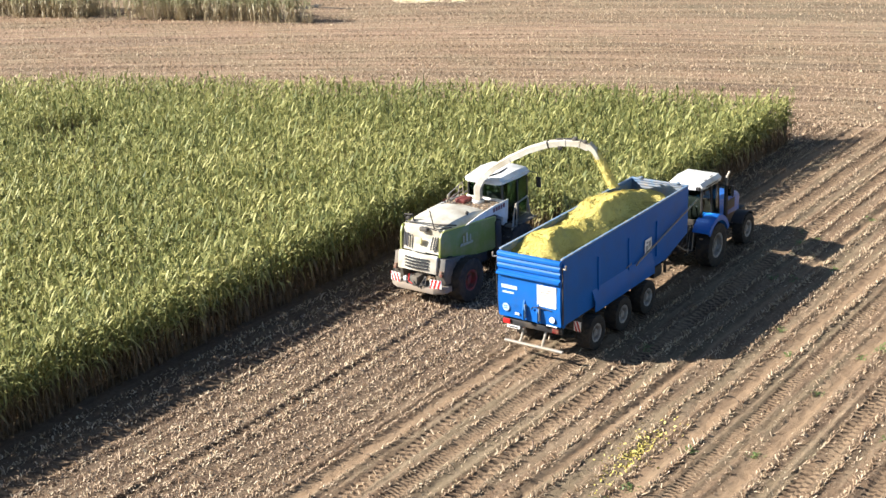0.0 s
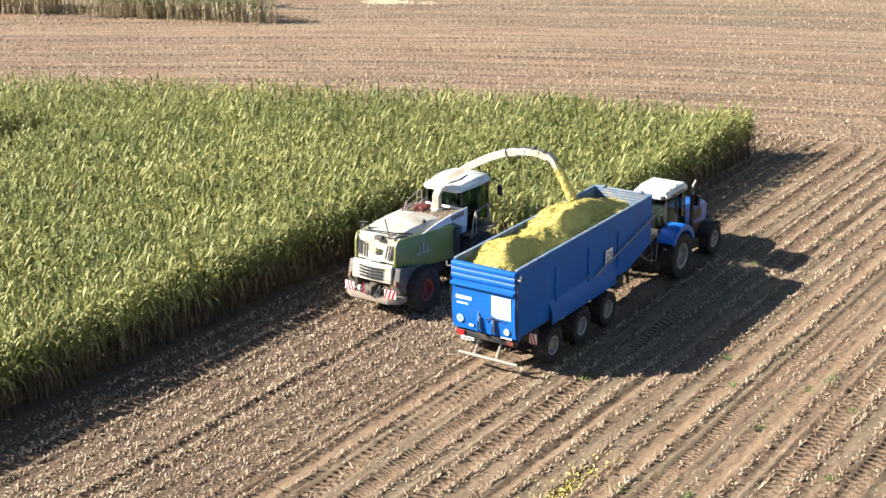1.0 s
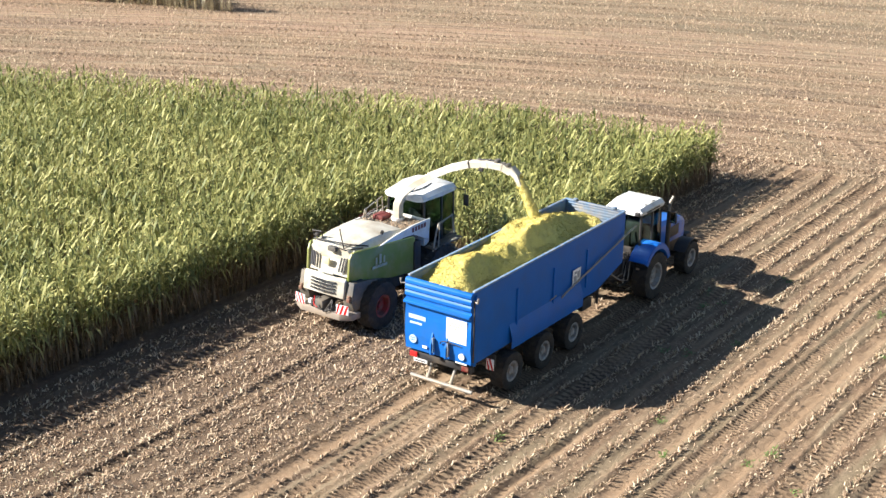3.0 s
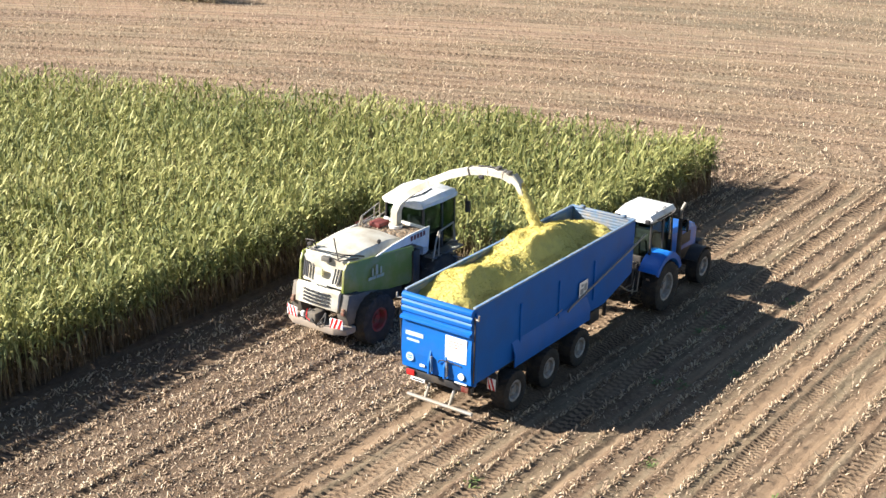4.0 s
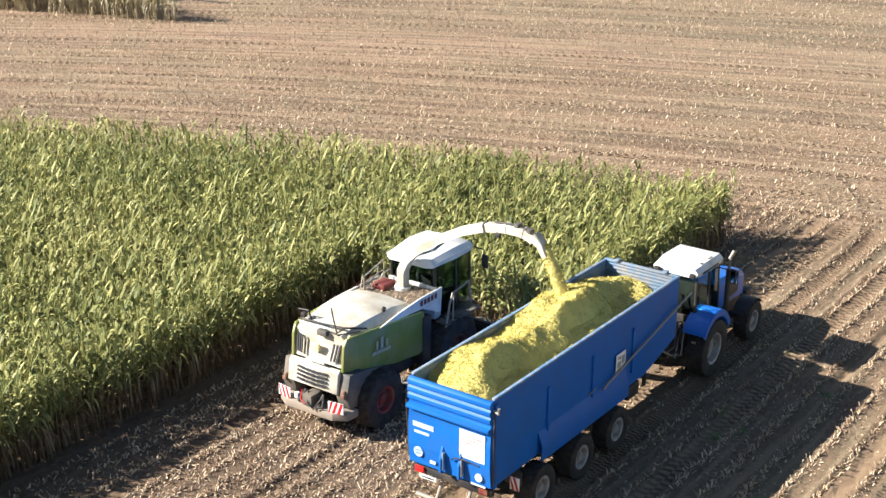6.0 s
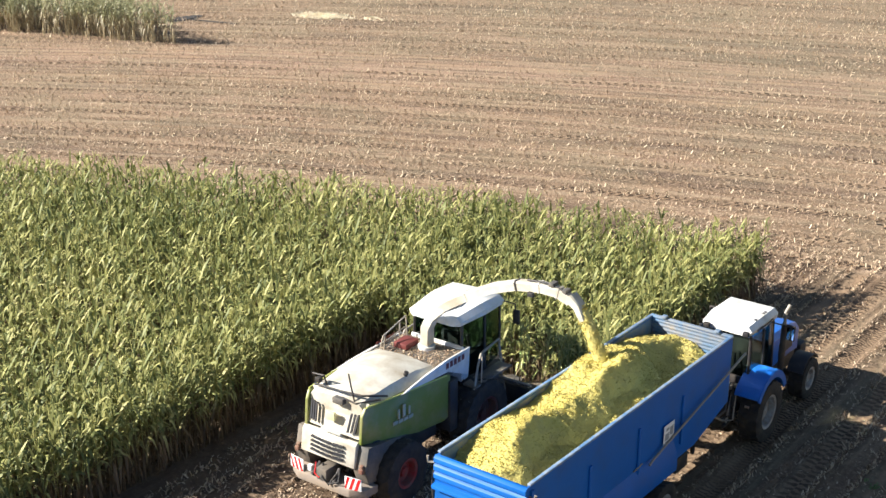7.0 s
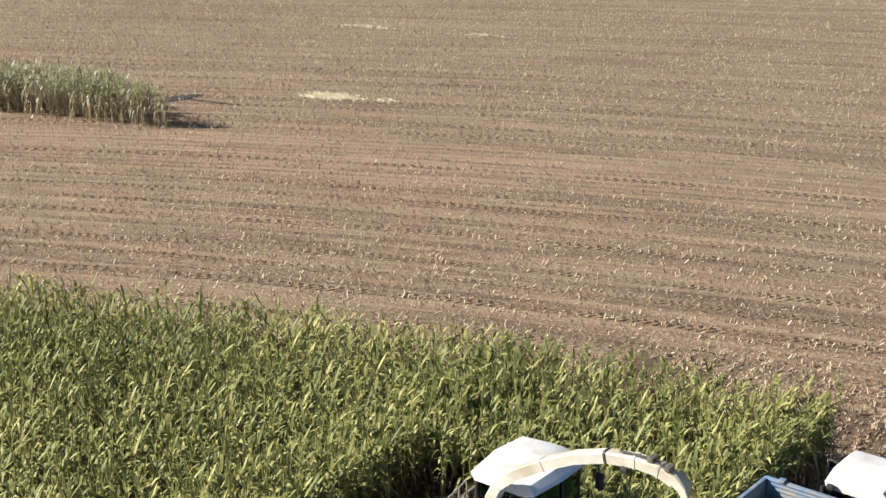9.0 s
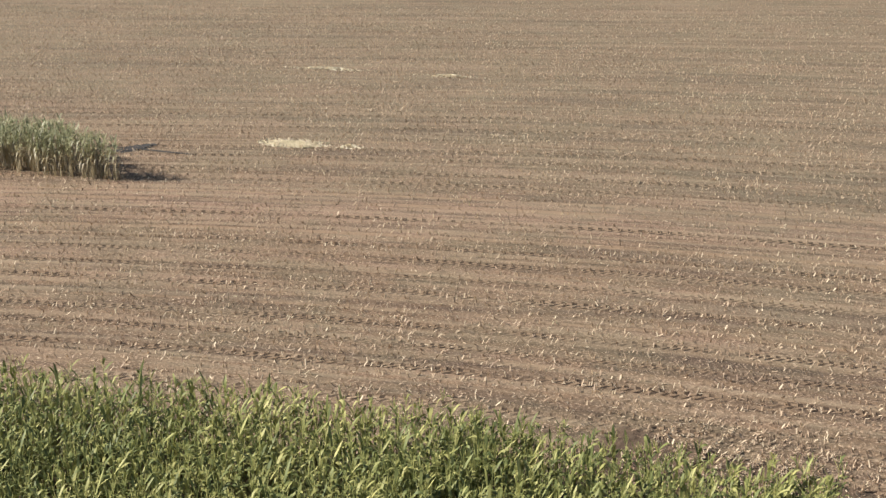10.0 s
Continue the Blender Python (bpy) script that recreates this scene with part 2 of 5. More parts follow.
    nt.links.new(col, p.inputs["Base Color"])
    hgt = math_node(nt, "ADD", math_node(nt, "MULTIPLY", fine, 0.5), math_node(nt, "MULTIPLY", mid, 0.6))
    hgt = math_node(nt, "SUBTRACT", hgt, math_node(nt, "MULTIPLY", lu, 2.2))
    b = nt.nodes.new("ShaderNodeBump")
    b.inputs["Strength"].default_value = 0.9
    b.inputs["Distance"].default_value = 0.07
    nt.links.new(hgt, b.inputs["Height"])
    nt.links.new(b.outputs["Normal"], p.inputs["Normal"])
    return m


def leaf_material(name, stops, low=None, low_from=0.7, low_to=1.3, shine=0.45, through_light=0.35):
    """Thin leaves: each island its own colour; the leaves low on the stem have dried."""
    m = bpy.data.materials.new(name)
    m.use_nodes = True
    nt = m.node_tree
    p = nt.nodes["Principled BSDF"]
    p.inputs["Roughness"].default_value = shine
    geo = nt.nodes.new("ShaderNodeNewGeometry")
    co = nt.nodes.new("ShaderNodeTexCoord").outputs["Object"]
    big = noise_node(nt, co, 0.16, 4)
    fac = math_node(nt, "ADD", math_node(nt, "MULTIPLY", geo.outputs["Random Per Island"], 0.72),
                    math_node(nt, "MULTIPLY", math_node(nt, "SUBTRACT", big, 0.3), 0.7), clamp=True)
    col = ramp_node(nt, fac, stops)
    if low:
        sep = nt.nodes.new("ShaderNodeSeparateXYZ")
        nt.links.new(co, sep.inputs[0])
        h = math_node(nt, "ADD", sep.outputs["Z"], math_node(nt, "MULTIPLY", geo.outputs["Random Per Island"], 0.5))
        dry = math_node(nt, "DIVIDE", math_node(nt, "SUBTRACT", low_to + 0.25, h), low_to - low_from, clamp=True)
        col = mix_node(nt, dry, col, low)
    nt.links.new(col, p.inputs["Base Color"])
    tr = nt.nodes.new("ShaderNodeBsdfTranslucent")
    nt.links.new(col, tr.inputs["Color"])
    mx = nt.nodes.new("ShaderNodeMixShader")
    mx.inputs["Fac"].default_value = through_light
    nt.links.new(p.outputs[0], mx.inputs[1])
    nt.links.new(tr.outputs[0], mx.inputs[2])
    nt.links.new(mx.outputs[0], nt.nodes["Material Output"].inputs["Surface"])
    return m


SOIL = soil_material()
MAIZE = leaf_material("maize_leaves", ((0.0, (0.088, 0.112, 0.038)), (0.30, (0.185, 0.208, 0.070)), (0.58, (0.320, 0.318, 0.108)),
                                       (0.82, (0.43, 0.405, 0.155)), (1.0, (0.50, 0.465, 0.215))), low=(0.190, 0.128, 0.076), shine=0.58, through_light=0.13)
MAIZE.node_tree.nodes["Principled BSDF"].inputs["Specular IOR Level"].default_value = 0.3
MAIZE_DULL = leaf_material("dull_maize_leaves", ((0.0, (0.15, 0.165, 0.08)), (0.4, (0.28, 0.285, 0.15)), (0.75, (0.50, 0.48, 0.30)), (1.0, (0.70, 0.65, 0.46))),
                           low=(0.46, 0.38, 0.24), low_from=0.9, low_to=1.5)
STRAW = leaf_material("stubble_straw", ((0.0, (0.16, 0.105, 0.068)), (0.30, (0.34, 0.235, 0.155)), (0.60, (0.54, 0.405, 0.27)),
                                        (0.88, (0.68, 0.565, 0.40)), (1.0, (0.36, 0.34, 0.16))), through_light=0.1, shine=0.6)
WEED = leaf_material("weed_leaves", ((0.0, (0.06, 0.11, 0.025)), (0.5, (0.12, 0.19, 0.05)), (1.0, (0.24, 0.29, 0.10))), shine=0.5, through_light=0.2)

# ---- the land ----
def arrays_object(name, verts, quads, material):
    """One mesh from numpy arrays: (n, 3) points and (m, 4) corners."""
    me = bpy.data.meshes.new(name)
    me.vertices.add(len(verts))
    me.vertices.foreach_set("co", np.asarray(verts, np.float32).ravel())
    k = quads.shape[1]
    me.loops.add(quads.size)
    me.loops.foreach_set("vertex_index", quads.astype(np.int32).ravel())
    me.polygons.add(len(quads))
    me.polygons.foreach_set("loop_start", np.arange(0, quads.size, k, dtype=np.int32))
    me.polygons.foreach_set("loop_total", np.full(len(quads), k, dtype=np.int32))
    me.materials.append(material)
    me.update(calc_edges=True)
    return new(name, me)


ROW = 0.76
HEAD = radians(20)
# far side of the standing maize, from its corner outwards
FAR_X = np.array([-60.0, -46.0, -38.8, -30.0, -23.8, -16.4, -8.8, 0.4])
FAR_Y = np.array([-25.6, -18.6, -15.2, -11.2, -8.8, -5.5, -3.1, -1.0])
CUT_LEFT, CUT_RIGHT = -6.85, 0.4


ROW_AT = 1.71
TRACKS = ((-4.75, 0.30), (-1.72, 0.24), (2.15, 0.32), (3.22, 0.30), (4.25, 0.30), (5.85, 0.30), (7.42, 0.16), (9.66, 0.30), (10.75, 0.26), (11.82, 0.32), (13.35, 0.30), (15.2, 0.30))
FURROWS = (1.66, 9.30, 5.46, 13.0)          # sharp grooves cut beside some of the tracks


def lean_of(x, y):
    """The outer rows stand a little askew to the drive."""
    return 0.012 * (y + 28) * np.clip((x - 3) / 5, 0, 1)


def tracked(x):
    """1 in a wheel track, 0 between."""
    return np.max([np.clip((half + 0.06 - np.abs(x - c)) * 8, 0, 1) for c, half in TRACKS], axis=0)


def land_height(x, y):
    """Stubble ridges along the drive, ruts, and gentle unevenness; flat far away."""
    near = np.clip((5 - y) / 3, 0, 1)
    x = x - lean_of(x, y)
    h = 0.012 * np.cos(2 * np.pi * (x - ROW_AT) / ROW) * near
    for c, half in TRACKS:
        d = np.abs(x - c)
        h += near * (-0.045 * np.clip(1 - d / half, 0, 1) ** 0.5 + 0.035 * np.exp(-((d - half - 0.08) / 0.09) ** 2))
    for c in FURROWS:
        h -= 0.085 * near * np.exp(-((x - c) / 0.060) ** 2)
        h += 0.045 * near * np.exp(-((x - c + 0.15) / 0.07) ** 2)
    h += 0.02 * np.sin(x * 1.3 + y * 0.7) * np.sin(y * 0.9 - x * 0.4)
    return h


def land():
    def line(lo, hi, step):
        mid = np.arange(lo, hi, step)
        grow = np.array([1, 3, 6, 12, 25, 50, 100, 250, 600, 1500, 3000.0])
        return np.r_[lo - grow[::-1], mid, hi + grow]

    xs = line(-9, 18, 0.075)
    ys = line(-50, 6, 0.14)
    X, Y = np.meshgrid(xs, ys, indexing="ij")
    rng = np.random.default_rng(3)
    inside = ((X > -9.5) & (X < 18.5) & (Y > -50.5) & (Y < 6.5)).astype(float)
    Z = (land_height(X, Y) + rng.normal(0, 0.017, X.shape)) * inside
    n, m = X.shape
    i = np.arange(n * m).reshape(n, m)
    quads = np.stack([i[:-1, :-1], i[1:, :-1], i[1:, 1:], i[:-1, 1:]], -1).reshape(-1, 4)
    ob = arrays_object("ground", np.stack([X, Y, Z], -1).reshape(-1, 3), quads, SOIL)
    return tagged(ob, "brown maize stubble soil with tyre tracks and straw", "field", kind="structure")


def in_maize(x, y):
    return (x < CUT_RIGHT) & (y < np.interp(x, FAR_X, FAR_Y)) & ((x < CUT_LEFT) | (y > -20.5))


def stalks(px, py, rng, lo, hi, rad, lean):
    """Cut stems: three-sided prisms, open below."""
    n = len(px)
    h = rng.uniform(lo, hi, n)
    tx, ty = rng.normal(0, lean, n), rng.normal(0, lean, n)
    r = rad * rng.uniform(0.7, 1.3, n)
    a0 = rng.uniform(0, 2 * np.pi, n)
    base = land_height(px, py) * (px > -9) * (px < 18) * (py < 6) * (py > -50) - 0.03
    V = np.zeros((n, 6, 3))
    for k in range(3):
        a = a0 + k * 2 * np.pi / 3
        V[:, k] = np.stack([px + r * np.cos(a), py + r * np.sin(a), base], -1)
        V[:, k + 3] = np.stack([px + r * np.cos(a) + tx * h, py + r * np.sin(a) + ty * h, base + h + 0.03], -1)
    o = np.arange(n)[:, None] * 6
    Q = np.concatenate([o + np.array([[0, 1, 4, 3]]), o + np.array([[1, 2, 5, 4]]), o + np.array([[2, 0, 3, 5]])])
    return V.reshape(-1, 3), Q


def litter(px, py, rng, size, up):
    """Bits of leaf and stalk lying about: small bent strips."""
    n = len(px)
    L, W = size * rng.uniform(0.4, 1.4, n), size * rng.uniform(0.16, 0.42, n)
    a = rng.uniform(0, 2 * np.pi, n)
    dx, dy = np.cos(a), np.sin(a)
    z0 = land_height(px, py) * (px > -9) * (px < 18) * (py < 6) * (py > -50) + 0.012
    tip = up * rng.uniform(0, 1, n) ** 2
    V = np.zeros((n, 4, 3))
    roll = rng.uniform(-0.6, 0.6, n) * W
    V[:, 0] = np.stack([px - dy * W / 2, py + dx * W / 2, z0 + roll], -1)
    V[:, 1] = np.stack([px + dy * W / 2, py - dx * W / 2, z0 - roll * 0.2], -1)
    V[:, 2] = np.stack([px + dx * L + dy * W / 2, py + dy * L - dx * W / 2, z0 + tip], -1)
    V[:, 3] = np.stack([px + dx * L - dy * W / 2, py + dy * L + dx * W / 2, z0 + tip + roll], -1)
    Q = np.arange(n)[:, None] * 4 + np.array([[0, 1, 2, 3]])
    return V.reshape(-1, 3), Q


def headland(u, v):
    """Along and across the rows of the field beyond, which bend with the edge of the crop, to x and y."""
    mid = np.clip(u, -45, 25)
    return u, 0.364 * u - 0.0038 * ((mid + 10) ** 2 + 70 * np.abs(u - mid)) + v / np.cos(HEAD)


def stubble():
    rng = np.random.default_rng(11)
    beyond = lambda x, gap: np.interp(x, np.r_[FAR_X, 1, 25], np.r_[FAR_Y + gap, 3, 3])
    # rows along the drive, broken where wheels have gone
    rx, ry = np.meshgrid(np.arange(ROW_AT - 12 * ROW, 18.5, ROW), np.arange(-50, 4.5, 0.027), indexing="ij")
    x0 = rx.ravel() + rng.normal(0, 0.040, rx.size)
    y = ry.ravel() + rng.uniform(-0.04, 0.04, rx.size)
    clump = np.array(0.5 + 0.5 * np.sin(y * 3.1 + x0 * 5) * np.sin(y * 1.7 - x0 * 3))
    # each row has its own density along its length; the rows cut last are ragged and flattened
    which = np.round((x0 - ROW_AT) / ROW).astype(int) + 20
    full = np.where(x0 > 5, rng.uniform(0.80, 1.0, 60)[which], rng.uniform(0.45, 1.0, 60)[which]) * (0.72 + 0.28 * np.sin(y * 0.35 + which * 2.1))
    ragged = np.clip((1.4 - x0) / 0.8, 0, 1)
    x0 = x0 + ragged * rng.normal(0, 0.17, x0.size)
    keep = (rng.random(x0.size) < (0.45 + 0.5 * clump) * full * (1 - 0.86 * tracked(x0))) & (y < 3.2 + rng.normal(0, 0.6, x0.size)) & (x0 > CUT_LEFT)
    x0, y = x0[keep], y[keep]
    V, Q = stalks(x0 + lean_of(x0, y), y, rng, 0.03, 0.115, 0.026, 0.75)
    ob = arrays_object("stubble", V, Q, STRAW)
    tagged(ob, "rows of cut pale maize stubs in brown soil", "stubble", kind="stuff")
    # rows of the field beyond, thinner and thicker row by row
    u, v = np.meshgrid(np.arange(-125, 45, 0.15), np.arange(-2.0, 135, ROW), indexing="ij")
    dense = rng.uniform(0.35, 1.0, u.shape[1])[None, :] * np.ones_like(u)
    u = u.ravel() + rng.uniform(-0.08, 0.08, u.size)
    v = v.ravel() + rng.normal(0, 0.05, v.size)
    x, y = headland(u, v)
    keep = (rng.random(x.size) < 0.8 * dense.ravel() * (0.35 + 0.65 * (np.sin(u * 0.9 + v * 2.3) * np.sin(u * 0.37 - v * 1.1) > -0.15))) & (y > beyond(x, 0.9)) & (y < 115) & (x > -115) & ((y < 70) | (rng.random(x.size) < 0.5))
    x, y = x[keep], y[keep]
    V, Q = stalks(x, y, rng, 0.05, 0.16, 0.025, 0.6)
    ob = arrays_object("stubble", V, Q, STRAW)
    tagged(ob, "wide field of cut maize stubs running across", "stubble", kind="stuff")
    # litter: in the rows along the drive, all over where the crop has just been cut
    n = 190000
    x0, y = rng.uniform(CUT_LEFT, 18, n), rng.uniform(-50, 5, n)
    inrow = rng.random(n) < 0.70
    x0 = np.where(inrow, ROW_AT + np.round((x0 - ROW_AT) / ROW) * ROW + rng.normal(0, 0.10, n), x0)
    fresh = np.clip((1.6 - x0) * 2, 0, 1) * (1 - 0.5 * np.clip((-4.2 - x0) * 2, 0, 1))
    keep = rng.random(n) < (0.42 + 0.30 * fresh) * (1 - 0.88 * tracked(x0) * (1 - 0.6 * fresh))
    x0, y = x0[keep], y[keep]
    V1, Q1 = litter(x0 + lean_of(x0, y), y, rng, 0.075, 0.10)
    # a mat of scraps where the crop was cut last
    n = 26000
    xf, yf = rng.uniform(-4.6, 1.9, n), rng.uniform(-50, -14, n)
    heavy = rng.random(n) < 0.45 + 0.55 * (np.sin(xf * 8.27 - 1.7) > -0.2)
    V4, Q4 = litter(xf[heavy], yf[heavy], rng, 0.070, 0.09)
    # thinner where nothing but the open field goes on
    n = 45000
    xo, yo = rng.uniform(-7, 50, n), rng.uniform(-85, 5, n)
    xo = np.where(rng.random(n) < 0.6, ROW_AT + np.round((xo - ROW_AT) / ROW) * ROW + rng.normal(0, 0.13, n), xo)
    out = (xo > 18) | (yo < -50)
    V3, Q3 = litter(xo[out], yo[out], rng, 0.12, 0.1)
    n = 420000
    u, v = rng.uniform(-125, 45, n), -4 + 115 * rng.random(n) ** 1.6
    row = np.round(v / ROW).astype(int)
    rate = (np.repeat(rng.uniform(0.35, 1.0, 100), 4) * rng.uniform(0.5, 1.0, 400) + 0.1)[np.clip(row + 20, 0, 399)]
    v = np.where(rng.random(n) < 0.55, row * ROW + rng.normal(0, 0.13, n), v)
    x, y = headland(u, v)
    bare = np.exp(-((v - 29.0) / 4.0) ** 2)
    patch = 0.5 + 0.5 * np.sin(u * 0.21 + v * 0.6) * np.sin(u * 0.083 - v * 0.31)
    keep = (y > beyond(x, 0.2)) & (rng.random(n) < rate * (0.45 + 0.55 * patch) * (1 - 0.55 * bare))
    V2, Q2 = litter(x[keep], y[keep], rng, 0.115, 0.16)
    ob = arrays_object("straw_litter", np.concatenate([V1, V2, V3, V4]), np.concatenate([Q1, Q2 + len(V1), Q3 + len(V1) + len(V2), Q4 + len(V1) + len(V2) + len(V3)]), STRAW)
    tagged(ob, "scattered dry straw and leaf scraps on the soil", "straw", kind="stuff")


def weeds():
    """A few green tufts that have come up between the rows."""
    rng = np.random.default_rng(23)
    n = 26
    cx, cy = rng.uniform(5.5, 15, n), rng.uniform(-42, -6, n)
    k = 26
    x, y = np.repeat(cx, k), np.repeat(cy, k)
    a = rng.uniform(0, 6.28, n * k)
    r = np.repeat(rng.uniform(0.35, 0.9, n), k)
    L, W, h = 0.16 * r * rng.uniform(0.5, 1.3, n * k), 0.012 + 0.012 * rng.random(n * k), 0.09 * r * rng.random(n * k)
    dx, dy = np.cos(a), np.sin(a)
    x, y = x + 0.10 * rng.normal(0, 1, n * k), y + 0.14 * rng.normal(0, 1, n * k)
    z = land_height(x, y) + 0.015
    V = np.stack([np.stack([x - dy * W, y + dx * W, z], -1), np.stack([x + dy * W, y - dx * W, z], -1),
                  np.stack([x + dx * L + dy * W, y + dy * L - dx * W, z + h], -1), np.stack([x + dx * L - dy * W, y + dy * L + dx * W, z + h], -1)], 1)
    ob = arrays_object("weed_tufts", V.reshape(-1, 3), np.arange(n * k)[:, None] * 4 + np.array([[0, 1, 2, 3]]), WEED)
    tagged(ob, "small green weed tufts between the stubble rows", "weeds", kind="stuff")


def maize_arrays(px, py, rng, height=2.48, leaves=14, S=3, broad=1.0):
    """Maize plants: a stem, arching leaves set to two sides and swept by the wind, and a tassel."""
    n = len(px)
    H = height * rng.normal(1.0, 0.055, n)
    base = np.zeros(n)
    leanx, leany = rng.normal(0, 0.028, n), rng.normal(0, 0.028, n)
    VV, QQ, off = [], [], 0

    def stem_at(h):
        return px + leanx * h, py + leany * h

    # stem
    a0 = rng.uniform(0, 6.28, n)
    V = np.zeros((n, 6, 3))
    for k in range(3):
        a = a0 + k * 2.094
        V[:, k] = np.stack([px + 0.020 * np.cos(a), py + 0.020 * np.sin(a), base - 0.02], -1)
        tx, ty = stem_at(H * 0.86)
        V[:, k + 3] = np.stack([tx + 0.008 * np.cos(a), ty + 0.008 * np.sin(a), H * 0.86], -1)
    o = np.arange(n)[:, None] * 6
    VV.append(V.reshape(-1, 3))
    QQ += [o + np.array([[0, 1, 4, 3]]), o + np.array([[1, 2, 5, 4]]), o + np.array([[2, 0, 3, 5]])]
    off = n * 6
    side = rng.uniform(0, 6.28, n)
    for k in range(leaves):
        f = 0.15 + 0.833 * k / leaves
        a = side + (k % 2) * np.pi + rng.normal(0, 0.45, n)
        z0 = H * (0.97 * f + rng.uniform(-0.03, 0.03, n))
        L = (0.42 + 0.19 * np.sin(np.pi * min(1, f + 0.15))) * rng.uniform(0.75, 1.25, n)
        W = 0.077 * broad * rng.uniform(0.75, 1.25, n)
        rise = rng.uniform(0.6, 1.6, n) * (0.80 + 0.20 * f)
        droop = rng.uniform(0.2, 1.6, n) * (1.75 - 0.95 * f)
        out = 0.72
        if k < 4:               # dried leaves hang limp along the stem
            rise, droop, out, W = rise * 0.25, droop * 0.5 + 0.5, 0.28, W * 0.55
        sx, sy = stem_at(z0)
        V = np.zeros((n, 2 * (S + 1), 3))
        tw = rng.normal(0, 0.65, n)
        for s in range(S + 1):
            q = s / S
            along = out * L * (q - 0.12 * q * q)
            z = z0 + L * (rise * q - droop * q * q)
            w = W * (0.55 + 1.4 * q * (1 - q) * 1.3) * (1 - q ** 4 * 0.96) / 2
            ca, sa = np.cos(a), np.sin(a)
            ox, oy, oz = -sa * w * np.cos(tw * q), ca * w * np.cos(tw * q), w * np.sin(tw * q)
            z = np.maximum(z, 0.04)
            bx, by = sx + ca * along + 0.03 * q, sy + sa * along + 0.02 * q
            V[:, 2 * s] = np.stack([bx + ox, by + oy, z + oz], -1)
            V[:, 2 * s + 1] = np.stack([bx - ox, by - oy, z - oz], -1)
        o = off + np.arange(n)[:, None] * (2 * (S + 1))
        for s in range(S):
            QQ.append(o + np.array([[2 * s, 2 * s + 1, 2 * s + 3, 2 * s + 2]]))
        VV.append(V.reshape(-1, 3))
        off += n * 2 * (S + 1)
    # tassel
    for k in range(3):
        a = a0 + k * 2.1
        sx, sy = stem_at(H * 0.85)
        V = np.zeros((n, 4, 3))
        ox, oy = 0.08 * np.cos(a), 0.08 * np.sin(a)
        V[:, 0] = np.stack([sx - 0.008, sy, H * 0.85], -1)
        V[:, 1] = np.stack([sx + 0.008, sy, H * 0.85], -1)
        V[:, 2] = np.stack([sx + ox + 0.006, sy + oy + 0.006, H * 0.98], -1)
        V[:, 3] = np.stack([sx + ox - 0.006, sy + oy, H * 0.98], -1)
        VV.append(V.reshape(-1, 3))
        QQ.append(off + np.arange(n)[:, None] * 4 + np.array([[0, 1, 2, 3]]))
        off += n * 4
    return np.concatenate(VV), np.concatenate(QQ)


def maize():
    rng = np.random.default_rng(5)
    gx, gy = np.meshgrid(np.arange(-58, CUT_RIGHT, ROW) + 0.38, np.arange(-50, 0, 0.143), indexing="ij")
    x = gx.ravel() + rng.normal(0, 0.04, gx.size)
    y = gy.ravel() + rng.uniform(-0.07, 0.07, gx.size)
    keep = in_maize(x, y + rng.normal(0, 0.25, x.size))
    # a bare spot, and only as far aside as the field shows
    keep &= (((x + 29.2) / 1.9) ** 2 + ((y + 21.6) / 2.3) ** 2 > 1) | (rng.random(x.size) < 0.06)
    keep &= y > -1.0 * (x + 8) * 0.76 - 52 - 0
    keep &= ~((x < -8) & (y < -0.77 * (x + 8) - 49))
    keep &= rng.random(x.size) < 0.95
    x, y = x[keep], y[keep]
    # the outer rows stand thicker
    rim = (x > CUT_LEFT - 2.4) & (x < CUT_LEFT) | (x > CUT_RIGHT - 1.4)
    x, y = np.r_[x, x[rim] - 0.10 - 0.25 * rng.random(rim.sum())], np.r_[y, y[rim] + 0.08]
    strip = (x > CUT_LEFT) & (y < -3.5)
    V, Q = maize_arrays(x[~strip], y[~strip], rng)
    # further aside, thinner plants carry the field on
    gx, gy = np.meshgrid(np.arange(-60, CUT_LEFT, ROW) + 0.4, np.arange(-85, -5, 0.5), indexing="ij")
    xo, yo = gx.ravel() + rng.normal(0, 0.05, gx.size), gy.ravel() + rng.uniform(-0.15, 0.15, gx.size)
    rest = in_maize(xo, yo) & ((yo < -50) | (yo < -0.76 * (xo + 8) - 52) | ((xo < -8) & (yo < -0.77 * (xo + 8) - 49)))
    Vo, Qo = maize_arrays(xo[rest], yo[rest], rng, leaves=6, S=2, broad=2.6)
    V, Q = np.concatenate([V, Vo]), np.concatenate([Q, Qo + len(V)])
    ob = arrays_object("maize_field", V, Q, MAIZE)
    tagged(ob, "dense standing green and yellowing maize crop", "maize", kind="stuff")
    # the swath that is cut in the clip: one band of plants for each stretch of the drive
    bands = []
    edges = np.arange(-21.0, -3.4, 0.7)
    for a, b in zip(edges[:-1], edges[1:]):
        s = strip & (y >= a) & (y < b)
        if s.sum() < 5:
            continue
        V, Q = maize_arrays(x[s], y[s] - b, rng)
        ob = arrays_object("maize_swath", V, Q, MAIZE)
        ob.location = (0, b, 0)
        tagged(ob, "band of standing maize about to be cut", "maize", "maize before the header", kind="stuff")
        bands.append((b, ob))
    return bands


land()
stubble()
weeds()
BANDS = maize()

